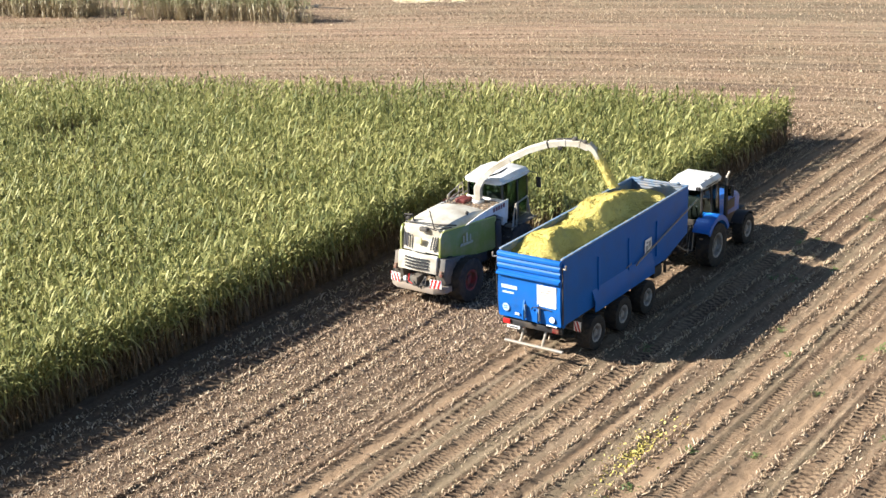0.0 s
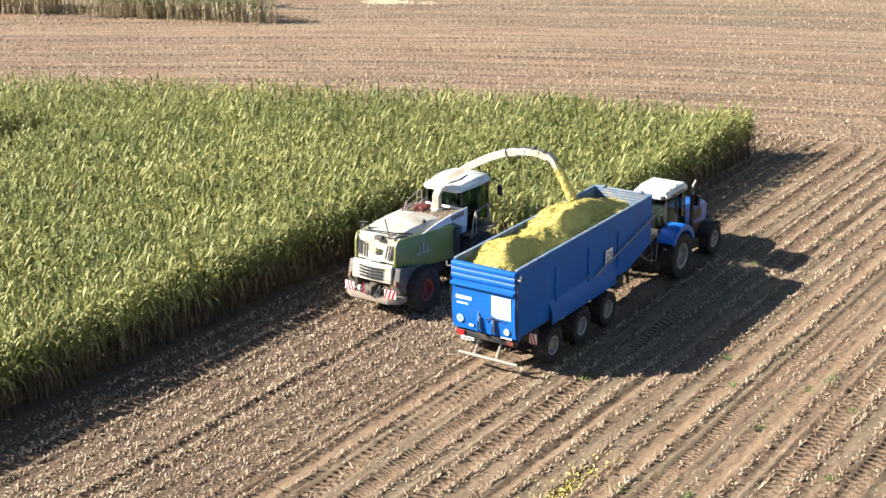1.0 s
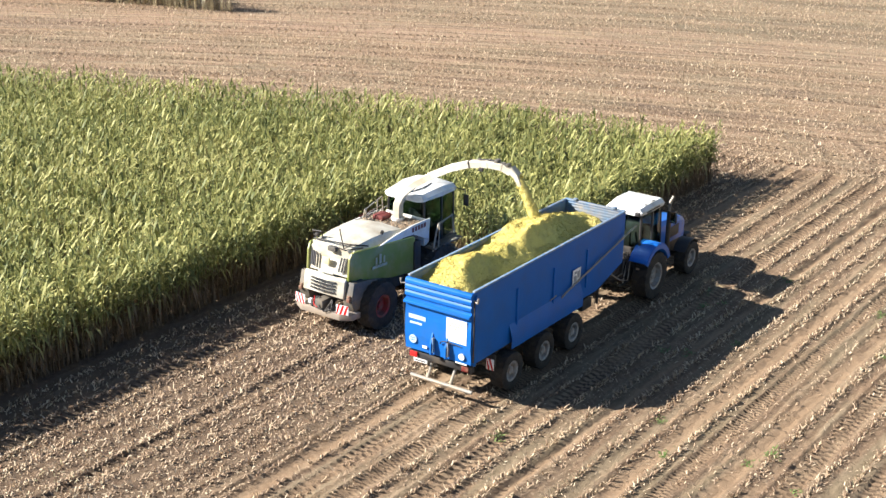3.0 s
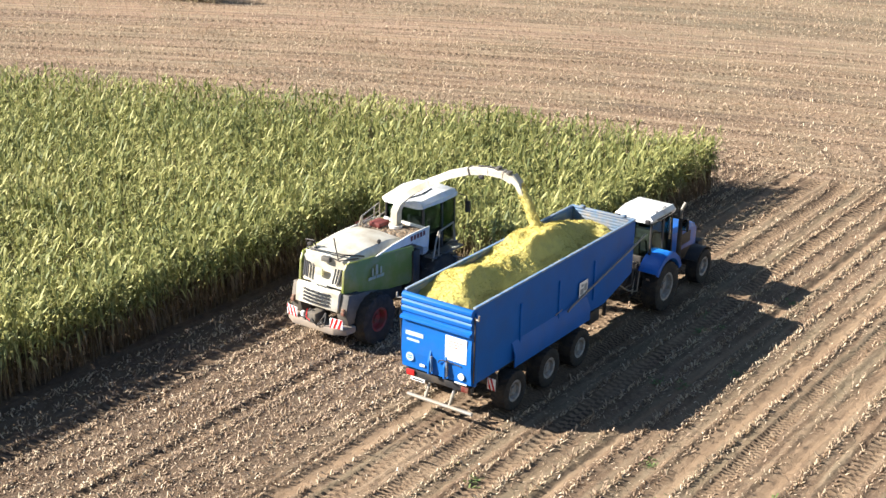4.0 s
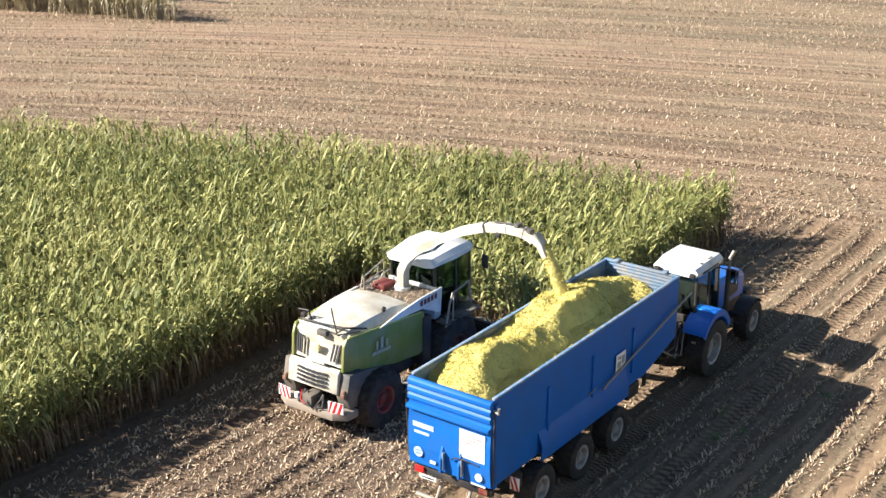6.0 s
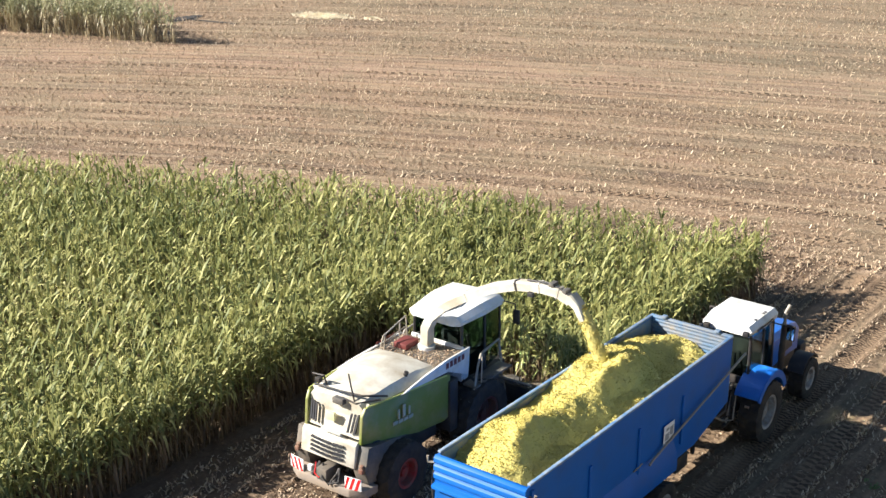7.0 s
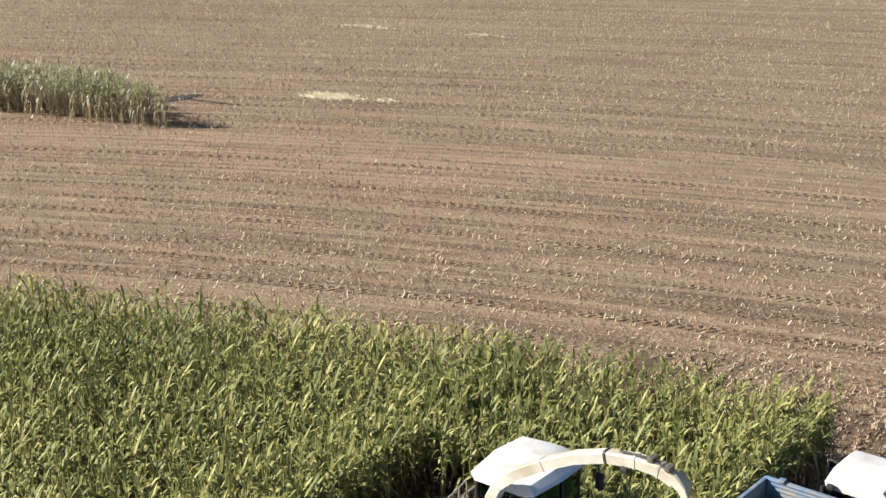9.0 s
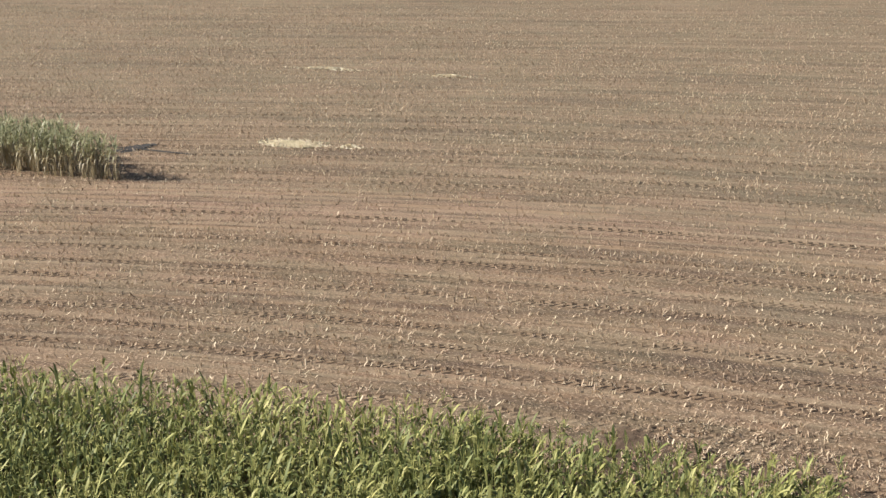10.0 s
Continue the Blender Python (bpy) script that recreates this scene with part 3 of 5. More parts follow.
# ---- making parts ----
def part(name, bm, material, parent, label="", smooth=True):
    """Links a bmesh as one mesh under a thing or a part."""
    me = bpy.data.meshes.new(name)
    bmesh.ops.recalc_face_normals(bm, faces=bm.faces)
    bm.to_mesh(me)
    bm.free()
    me.materials.append(material)
    if smooth:
        me.polygons.foreach_set("use_smooth", [True] * len(me.polygons))
        me.set_sharp_from_angle(angle=0.6)
    ob = new(name, me)
    ob.parent = parent
    return tagged(ob, label)


def again(ob, parent, m):
    """Another part with the same mesh, at a pose in its parent's space."""
    o = ob.copy()
    scene.collection.objects.link(o)
    o.parent = parent
    o.matrix_basis = m
    return o


def empty(name, parent, m):
    o = new(name)
    o.parent = parent
    o.matrix_basis = m
    return o


def add_box(bm, x0, x1, y0, y1, z0, z1, bevel=0.0, turn=None):
    made = bmesh.ops.create_cube(bm, size=1)["verts"]
    for v in made:
        v.co = Vector(((x0 + x1) / 2 + v.co.x * (x1 - x0), (y0 + y1) / 2 + v.co.y * (y1 - y0), (z0 + z1) / 2 + v.co.z * (z1 - z0)))
    if bevel:
        edges = list({e for v in made for e in v.link_edges})
        r = bmesh.ops.bevel(bm, geom=edges, offset=bevel, segments=2, affect="EDGES", profile=0.5)
        made = list({v for f in r["faces"] for v in f.verts} | {v for v in made if v.is_valid})
    if turn is not None:
        bmesh.ops.transform(bm, matrix=turn, verts=made)
    return made


def add_prism(bm, pts, axis, lo, hi, bevel=0.0):
    """A polygon pushed along an axis. pts: (y, z) for x, (x, z) for y, (x, y) for z."""
    def at(p, d):
        return {"x": (d, p[0], p[1]), "y": (p[0], d, p[1]), "z": (p[0], p[1], d)}[axis]
    a = [bm.verts.new(at(p, lo)) for p in pts]
    b = [bm.verts.new(at(p, hi)) for p in pts]
    n = len(pts)
    faces = [bm.faces.new(a), bm.faces.new(b[::-1])]
    for i in range(n):
        faces.append(bm.faces.new((a[i], a[(i + 1) % n], b[(i + 1) % n], b[i])))
    if bevel:
        edges = list({e for f in faces for e in f.edges})
        bmesh.ops.bevel(bm, geom=edges, offset=bevel, segments=2, affect="EDGES", profile=0.5)
    return a + b


def add_tube(bm, path, r, seg=8, r_end=None):
    """A round tube along points."""
    path = [Vector(p) for p in path]
    rings = []
    up = Vector((0.0, 0.13, 1.0))
    for i, p in enumerate(path):
        d = (path[min(i + 1, len(path) - 1)] - path[max(i - 1, 0)]).normalized()
        s = d.cross(up)
        if s.length < 0.05:
            s = d.cross(Vector((1, 0, 0)))
        s.normalize()
        t = d.cross(s).normalized()
        q = i / max(1, len(path) - 1)
        rr = r + ((r_end if r_end is not None else r) - r) * q
        rings.append([bm.verts.new(p + rr * (math.cos(2 * math.pi * k / seg) * s + math.sin(2 * math.pi * k / seg) * t)) for k in range(seg)])
    for a, b in zip(rings[:-1], rings[1:]):
        for k in range(seg):
            bm.faces.new((a[k], a[(k + 1) % seg], b[(k + 1) % seg], b[k]))
    bm.faces.new(rings[0][::-1])
    bm.faces.new(rings[-1])


def add_lathe(bm, profile, seg=28):
    """A profile of (radius, x) turned round the x axis."""
    rings = [[bm.verts.new((x, r * math.cos(2 * math.pi * k / seg), r * math.sin(2 * math.pi * k / seg))) for k in range(seg)] for r, x in profile]
    for a, b in zip(rings[:-1], rings[1:]):
        for k in range(seg):
            bm.faces.new((a[k], a[(k + 1) % seg], b[(k + 1) % seg], b[k]))
    return rings


def add_loft(bm, sections, cap=True):
    """Skin over equal rings of points."""
    rings = [[bm.verts.new(p) for p in s] for s in sections]
    n = len(rings[0])
    for a, b in zip(rings[:-1], rings[1:]):
        for k in range(n):
            bm.faces.new((a[k], a[(k + 1) % n], b[(k + 1) % n], b[k]))
    if cap:
        bm.faces.new(rings[0][::-1])
        bm.faces.new(rings[-1])


B = bmesh.new
DUST = (0.36, 0.29, 0.20)
BLUE = mat("trailer_blue_paint", (0.006, 0.122, 0.46), 0.48, vary=0.14, scale=3, dirt=(0.022, 0.105, 0.33), dirt_amt=0.34, bump=0.05, bump_scale=9)
BLUE.node_tree.nodes["Principled BSDF"].inputs["Specular IOR Level"].default_value = 0.25
BLUE_DULL = mat("inside_blue_paint", (0.10, 0.20, 0.33), 0.6, vary=0.12, scale=5, dirt=DUST, dirt_amt=0.45)
STEEL = mat("worn_steel", (0.42, 0.41, 0.38), 0.5, 0.6, vary=0.15, scale=12, dirt=DUST, dirt_amt=0.5)
RAIL = mat("worn_blue_rail", (0.10, 0.21, 0.38), 0.5, vary=0.18, scale=9, dirt=(0.36, 0.38, 0.38), dirt_amt=0.46, dirt_scale=4)
GALV = mat("grey_galvanised_bar", (0.27, 0.26, 0.24), 0.55, 0.2, vary=0.12, scale=10, dirt=DUST, dirt_amt=0.45)
BLACK = mat("black_frame", (0.020, 0.020, 0.022), 0.6, vary=0.25, scale=8, dirt=(0.085, 0.065, 0.046), dirt_amt=0.38)
RUBBER = mat("tyre_rubber", (0.017, 0.016, 0.016), 0.85, vary=0.2, scale=9, dirt=(0.060, 0.047, 0.034), dirt_amt=0.42, dirt_scale=4, bump=0.3, bump_scale=40)
RIM = mat("silver_rim", (0.40, 0.41, 0.42), 0.5, 0.2, vary=0.1, scale=6, dirt=(0.22, 0.17, 0.12), dirt_amt=0.5, dirt_scale=5)
# front rims: dirty red with the shade they stand in mixed into the colour
RIM_SHADED = mat("shaded_dirty_red_rim", (0.10, 0.012, 0.012), 0.6, vary=0.15, scale=6, dirt=(0.07, 0.05, 0.04), dirt_amt=0.6, dirt_scale=3)
RIM_RED = mat("red_rim", (0.27, 0.016, 0.018), 0.55, vary=0.12, scale=6, dirt=(0.12, 0.08, 0.06), dirt_amt=0.55, dirt_scale=4)
CREAM = mat("cream_hood_paint", (0.62, 0.60, 0.52), 0.5, vary=0.06, scale=4, dirt=(0.40, 0.345, 0.26), dirt_amt=0.56, dirt_scale=1.6, bump=0.04)
WHITE = mat("white_paint", (0.74, 0.74, 0.72), 0.42, vary=0.04, scale=4, dirt=(0.55, 0.51, 0.43), dirt_amt=0.36, dirt_scale=2.2)
GREEN = mat("seed_green_paint", (0.185, 0.225, 0.040), 0.42, vary=0.08, scale=4, dirt=(0.30, 0.27, 0.15), dirt_amt=0.40, dirt_scale=1.6)
GREY = mat("dusty_grey_plastic", (0.085, 0.082, 0.076), 0.65, vary=0.15, scale=6, dirt=(0.24, 0.19, 0.135), dirt_amt=0.42)
BUMPER = mat("dusty_bumper", (0.24, 0.205, 0.18), 0.7, vary=0.2, scale=6, dirt=(0.32, 0.25, 0.18), dirt_amt=0.6, bump=0.1)
RED = mat("red_plastic", (0.55, 0.02, 0.02), 0.35, vary=0.1, scale=8)
LAMP_RED = mat("dark_red_lens", (0.13, 0.012, 0.012), 0.3, vary=0.15, scale=8, dirt=DUST, dirt_amt=0.4)
PAPER = mat("white_label", (0.82, 0.82, 0.80), 0.5, vary=0.04, scale=7, dirt=(0.6, 0.56, 0.48), dirt_amt=0.25)
FADED = mat("faded_pale_print", (0.40, 0.42, 0.33), 0.55, vary=0.12, scale=9)
FADED_BLUE = mat("faded_print_on_blue", (0.42, 0.55, 0.66), 0.5, vary=0.12, scale=9)
GREY_PRINT = mat("grey_print", (0.30, 0.31, 0.32), 0.6, vary=0.15, scale=9)
INK = mat("dark_print", (0.03, 0.03, 0.035), 0.6, vary=0.2, scale=9)
INK_RED = mat("red_brown_print", (0.16, 0.035, 0.03), 0.6, vary=0.2, scale=9)
TBLUE = mat("tractor_blue_paint", (0.008, 0.13, 0.52), 0.42, vary=0.08, scale=4, dirt=(0.03, 0.09, 0.26), dirt_amt=0.3, coat=0.1)


def glass_material():
    m = bpy.data.materials.new("tinted_glass")
    m.use_nodes = True
    p = m.node_tree.nodes["Principled BSDF"]
    p.inputs["Base Color"].default_value = (0.20, 0.30, 0.275, 1)
    p.inputs["Roughness"].default_value = 0.04
    p.inputs["Transmission Weight"].default_value = 1.0
    p.inputs["IOR"].default_value = 1.15
    return m


GLASS = glass_material()
MIRROR = mat("mirror_glass", (0.75, 0.78, 0.82), 0.03, 1.0)


def crop_material():
    m = leaf_material("chopped_maize", ((0.0, (0.44, 0.36, 0.080)), (0.3, (0.53, 0.44, 0.110)), (0.6, (0.59, 0.50, 0.135)), (0.85, (0.65, 0.57, 0.20)),
                                        (1.0, (0.45, 0.42, 0.12))), through_light=0.0, shine=0.8)
    nt = m.node_tree
    p = nt.nodes["Principled BSDF"]
    co = nt.nodes.new("ShaderNodeTexCoord").outputs["Object"]
    b = nt.nodes.new("ShaderNodeBump")
    b.inputs["Strength"].default_value = 0.55
    b.inputs["Distance"].default_value = 0.05
    base = p.inputs["Base Color"].links[0].from_socket
    mottle = ramp_node(nt, noise_node(nt, co, 2.6, 5, 0.65), ((0.46, 0.0), (0.68, 1.0)))
    nt.links.new(mix_node(nt, math_node(nt, "MULTIPLY", mottle, 0.55), base, (0.40, 0.335, 0.13)), p.inputs["Base Color"])
    nt.links.new(noise_node(nt, co, 30.0, 4, 0.65), b.inputs["Height"])
    nt.links.new(b.outputs["Normal"], p.inputs["Normal"])
    return m


CROP = crop_material()

WHEELS = []          # (wheel, place, radius, which way)
_wheel_meshes = {}


def tyre_mesh(r, w, lugs, rim_r):
    """A tyre in one skin, with slanting bars raised on its tread."""
    bm = B()
    h = w / 2
    side = [(rim_r, 0.82), (rim_r + 0.03, 0.92), (rim_r + (r - rim_r) * 0.45, 1.0), (r * 0.945, 0.90)]
    tread = [0.86, 0.62, 0.36, 0.12]
    prof = [(q, -x * h) for q, x in side] + [(None, -x * h) for x in tread] + [(None, x * h) for x in tread[::-1]] + [(q, x * h) for q, x in side[::-1]]
    seg = lugs * 5
    rings = []
    for q, x in prof:
        ring = []
        for k in range(seg):
            a = 2 * math.pi * k / seg
            rr = q
            if q is None:
                ph = (k / 5 + abs(x) / h * 0.9 + (0.5 if x > 0 else 0)) % 1.0
                rr = r if ph < 0.42 else r * 0.962
            ring.append(bm.verts.new((x, rr * math.cos(a), rr * math.sin(a))))
        rings.append(ring)
    for a, b in zip(rings, rings[1:] + rings[:1]):
        for k in range(seg):
            bm.faces.new((a[k], a[(k + 1) % seg], b[(k + 1) % seg], b[k]))
    return bm


def rim_mesh(rim_r, w, dish):
    bm = B()
    h = w / 2
    add_lathe(bm, [(rim_r + 0.015, -h * 0.86), (rim_r + 0.015, -h * 0.80), (rim_r - 0.03, -h * 0.70), (rim_r - 0.04, h * 0.70), (rim_r + 0.015, h * 0.80),
                   (rim_r + 0.015, h * 0.86), (rim_r - 0.055, h * 0.80), (rim_r - 0.08, h * dish), (rim_r * 0.55, h * (dish - 0.05)),
                   (rim_r * 0.50, h * (dish + 0.10)), (0.13, h * (dish + 0.12)), (0.12, h * (dish + 0.35)), (0.001, h * (dish + 0.36))], 28)
    for k in range(8):
        a = 2 * math.pi * k / 8
        m = Matrix.Rotation(a, 4, "X")
        made = add_box(bm, h * (dish + 0.10), h * (dish + 0.10) + 0.03, -0.02, 0.02, rim_r * 0.36 - 0.02, rim_r * 0.36 + 0.02)
        bmesh.ops.transform(bm, matrix=m, verts=made)
    return bm


def wheel(parent, x, y, r, w, rim_r, lugs, rim_mat, dish=0.35):
    """A wheel with tyre and rim; x: the middle of the tyre. It rolls in motions()."""
    flip = x < 0
    m = pose(x, y, r)
    hub = empty("wheel", parent, m)
    key = (r, w, rim_mat.name)
    if key not in _wheel_meshes:
        t = part("tyre", tyre_mesh(r, w, lugs, rim_r), RUBBER, hub, "black lugged tyre with dried soil")
        k = part("rim", rim_mesh(rim_r, w, dish), rim_mat, hub)
        _wheel_meshes[key] = (t, k)
    else:
        t, k = (again(o, hub, Matrix()) for o in _wheel_meshes[key])
    if flip:
        k.rotation_euler = (0, 0, math.pi)
    WHEELS.append((hub, (x, y, r), r, parent))
    return hub


def hazard_board(parent, m, w, h, flip=False):
    """White board with slanting red stripes."""
    board = part("hazard_board", (lambda bm: (add_box(bm, -w / 2, w / 2, -0.012, 0.012, -h / 2, h / 2, 0.004), bm)[1])(B()), PAPER, parent, "red and white striped warning board")
    board.matrix_basis = m
    n = max(2, round(w / 0.14))
    s = -1 if flip else 1
    for k in range(n):
        x0 = -w / 2 + (k + 0.1) * w / n
        half = w / n * 0.5
        lean = s * h * 0.35
        pts = [(max(-w / 2, min(w / 2, q)), z) for q, z in ((x0 - lean / 2, -h / 2), (x0 + half - lean / 2, -h / 2), (x0 + half + lean / 2, h / 2), (x0 + lean / 2, h / 2))]
        bm = B()
        add_prism(bm, pts, "y", -0.017, -0.0125)
        part("stripe", bm, RED, board)
    return board


def one_box(name, material, parent, x0, x1, y0, y1, z0, z1, bevel=0.0, label=""):
    bm = B()
    add_box(bm, x0, x1, y0, y1, z0, z1, bevel)
    return part(name, bm, material, parent, label)


def one_tube(name, material, parent, path, r, label="", seg=8):
    bm = B()
    add_tube(bm, path, r, seg)
    return part(name, bm, material, parent, label)


# ---- the trailer; its own zero is on the ground under its middle ----
TRAILER_AT = (2.90, -20.28)
trailer = tagged(new("silage_trailer"), "long blue three-axle trailer heaped with chopped maize", "trailer")
trailer.location = (*TRAILER_AT, 0)


def build_trailer():
    W, R, F, Z0, Z1 = 1.15, -4.60, 4.66, 1.40, 3.63
    th = 0.05
    # floor and walls, the bottom of the front swept up
    bm = B()
    add_prism(bm, [(R + 0.06, Z0), (2.9, Z0), (F, 1.88), (F, 1.96), (2.9, Z0 + 0.09), (R + 0.06, Z0 + 0.09)], "x", -W + th, W - th)
    part("floor_pan", bm, BLUE, trailer)
    for s in (-1, 1):
        bm = B()
        add_prism(bm, [(R + 0.06, Z0 - 0.02), (2.9, Z0 - 0.02), (F, 1.86), (F, Z1), (R + 0.06, Z1)], "x", *(sorted((s * W, s * (W - th)))))
        part("side_wall", bm, BLUE, trailer, "blue painted side wall with raised ribs")
        # ribs, top rail, lower rail
        for y in (-2.15, 0.0, 2.10):
            bm = B()
            add_prism(bm, [(y - 0.045, 1.75), (y + 0.045, 1.75), (y + 0.045, 3.05), (y - 0.045, 3.05)], "x", *(sorted((s * (W + 0.002), s * (W + 0.05)))), bevel=0.012)
            part("rib", bm, BLUE, trailer)
        bm = B()
        add_box(bm, *sorted((s * (W - th - 0.012), s * (W + 0.022))), R + 0.08, F, Z1 + 0.002, Z1 + 0.055, 0.012)
        part("top_rail", bm, RAIL, trailer, "pale blue top rail worn at its edge")
        bm = B()
        add_prism(bm, [(s * (W + 0.003), 1.98), (s * (W + 0.14), 1.62), (s * (W + 0.14), 1.24), (s * (W + 0.11), 1.22), (s * (W + 0.11), 1.60), (s * (W + 0.003), 1.92)], "y", -2.55, 1.75)
        part("mudguard", bm, BLUE, trailer)
        bm = B()
        add_box(bm, *sorted((s * (W + 0.003), s * (W + 0.06))), R + 0.10, R + 0.20, Z0 - 0.05, Z1 - 0.1, 0.012)
        part("corner_post", bm, BLUE, trailer)
    # front wall with level ribs inside
    bm = B()
    add_box(bm, -W + th, W - th, F - 0.055, F - 0.005, 1.90, Z1 + 0.06)
    part("front_wall", bm, BLUE, trailer)
    bm = B()
    add_box(bm, -W + th + 0.01, W - th - 0.01, F - 0.075, F - 0.058, 2.0, Z1 - 0.02)
    part("front_liner", bm, BLUE_DULL, trailer, "dusty pale blue inner front wall")
    for k in range(6):
        z = 3.58 - k * 0.10
        one_box("slat", BLUE_DULL, trailer, -W + 0.10, W - 0.10, F - 0.10, F - 0.077, z - 0.025, z + 0.025, 0.006)
    for x in (-0.75, 0.75):
        one_box("hinge_block", BLUE_DULL, trailer, x - 0.07, x + 0.07, F - 0.14, F + 0.02, Z1 + 0.064, Z1 + 0.12, 0.01)
    one_box("front_rail", BLUE_DULL, trailer, -W, W, F - 0.09, F + 0.02, Z1 + 0.0, Z1 + 0.062, 0.012)
    for s in (-1, 1):
        one_box("inner_liner", BLUE_DULL, trailer, *sorted((s * (W - th - 0.003), s * (W - th - 0.010))), R + 0.1, F - 0.1, 2.4, Z1 - 0.02)
    # tailgate: three rolls above, ledge, plain sheet below
    pts = [(R + 0.05, 1.40), (R + 0.05, Z1), (R - 0.02, Z1)]
    for k in range(3):
        z = Z1 - 0.05 - k * 0.19
        pts += [(R - 0.085, z), (R - 0.085, z - 0.10), (R - 0.03, z - 0.135)]
    pts += [(R - 0.03, 2.98), (R - 0.16, 2.96), (R - 0.16, 2.88), (R - 0.02, 2.83), (R - 0.05, 2.5), (R - 0.05, 1.9), (R + 0.0, 1.50), (R + 0.0, 1.40)]
    bm = B()
    add_prism(bm, pts, "x", -W - 0.01, W + 0.01, 0.008)
    gate = part("tailgate", bm, BLUE, trailer, "bright blue tailgate with pressed rolls and a ledge")
    for x in (-0.16, 0.36):
        bm = B()
        add_prism(bm, [(R - 0.052, 2.12), (R - 0.17, 1.80), (R - 0.17, 1.46), (R - 0.052, 1.40)], "x", x - 0.03, x + 0.03, 0.006)
        part("gusset", bm, BLUE, gate)
        one_box("lug_plate", BLUE_DULL, gate, x + 0.032, x + 0.075, R - 0.14, R - 0.053, 1.52, 1.98)
    one_tube("latch_bar", BLACK, gate, [(0.12, R - 0.09, 1.86), (0.2, R - 0.13, 1.96), (0.36, R - 0.18, 2.02), (0.62, R - 0.07, 1.95), (0.86, R - 0.07, 1.93)], 0.016)
    one_box("notice", PAPER, gate, 0.32, 1.02, R - 0.062, R - 0.053, 2.02, 2.74, 0.0, "large white notice sheet")
    for k in range(3):
        one_box("print_line", INK_RED, gate, 0.40, 0.94 - 0.1 * k, R - 0.0655, R - 0.0625, 2.58 - 0.08 * k, 2.60 - 0.08 * k)
    # maker's lettering as plain bars, round stickers
    one_box("name_bar", FADED_BLUE, gate, -1.02, -0.42, R - 0.060, R - 0.053, 2.40, 2.53)
    one_box("name_bar", FADED_BLUE, gate, -0.98, -0.55, R - 0.060, R - 0.053, 2.24, 2.31)
    for x, z, r in ((-0.86, 1.75, 0.13), (0.86, 1.62, 0.10)):
        bm = B()
        add_tube(bm, [(x, R - 0.035, z), (x, R - 0.062, z)], r, 20)
        part("sticker", bm, PAPER if x > 0 else FADED_BLUE, gate)
    for z in (1.72, 1.79):
        one_box("print_line", TBLUE, gate, -0.94, -0.78, R - 0.066, R - 0.0635, z - 0.012, z + 0.012)
    one_box("sticker", PAPER, gate, -0.52, -0.36, R - 0.058, R - 0.051, 1.55, 1.63)
    one_box("sticker", PAPER, gate, 0.62, 1.02, R - 0.010, R - 0.002, 1.37, 1.41)
    for s in (-1, 1):
        one_tube("gate_hook", GALV, trailer, [(s * (W + 0.02), R + 0.06, 3.40), (s * (W + 0.20), R - 0.02, 3.40), (s * (W + 0.21), R - 0.02, 3.54)], 0.030)
        one_tube("gate_ram", BLACK, trailer, [(s * (W + 0.05), R + 0.03, 3.40), (s * (W + 0.09), R - 0.02, 3.0), (s * (W + 0.07), R + 0.02, 2.2), (s * (W + 0.05), R + 0.05, 1.5)], 0.022)
    # chassis
    for x in (-0.42, 0.42):
        one_box("chassis_rail", BLACK, trailer, x - 0.09, x + 0.09, -4.3, 4.2, 1.02, Z0 - 0.021, 0.01)
    for y in (-3.6, -1.6, 1.9, 3.2):
        one_box("cross_member", BLACK, trailer, -0.95, 0.95, y - 0.07, y + 0.07, 1.12, Z0 - 0.024)
    one_box("rear_beam", BLACK, trailer, -1.12, 1.12, -4.50, -4.36, 1.10, 1.30, 0.01)
    bm = B()
    add_prism(bm, [(-0.40, 3.9), (0.40, 3.9), (0.10, 5.9), (-0.10, 5.9)], "z", 0.62, 0.80, 0.02)
    part("drawbar", bm, BLACK, trailer)
    one_box("drawbar_post", BLACK, trailer, -0.35, 0.35, 3.75, 4.05, 0.70, 1.55, 0.02)
    for y in (-2.68, -0.80, 1.02):
        one_tube("axle", BLACK, trailer, [(-1.0, y, 0.60), (1.0, y, 0.60)], 0.09)
        for s in (-1, 1):
            one_box("spring_hanger", BLACK, trailer, *sorted((s * 0.36, s * 0.50)), y - 0.35, y + 0.35, 0.72, 1.02, 0.02)
            wheel(trailer, s * 1.19, y, 0.60, 0.50, 0.31, 22, RIM)
    # lamps, plate, step bar and boards at the back
    one_box("tail_lamp", RED, trailer, -1.04, -0.78, -4.56, -4.505, 1.13, 1.29, 0.012, "red tail lamp cluster")
    # the right lamp's darker lens stands in for the shade on it
    one_box("tail_lamp", LAMP_RED, trailer, 0.80, 1.04, -4.56, -4.505, 1.13, 1.29, 0.012, "red tail lamp cluster")
    one_box("number_plate", PAPER, trailer, -0.90, -0.42, -4.545, -4.52, 1.00, 1.10, 0.004, "pale number plate")
    one_box("plate_bar", INK, trailer, -0.84, -0.48, -4.549, -4.5455, 1.03, 1.07)
    one_tube("step_bar", GALV, trailer, [(-0.98, -4.56, 0.54), (1.20, -4.56, 0.54)], 0.055, "grey under-run bar across the back", 10)
    for x in (-0.40, 0.42):
        one_tube("step_arm", GALV, trailer, [(x, -4.54, 0.56), (x, -4.22, 1.08)], 0.045)
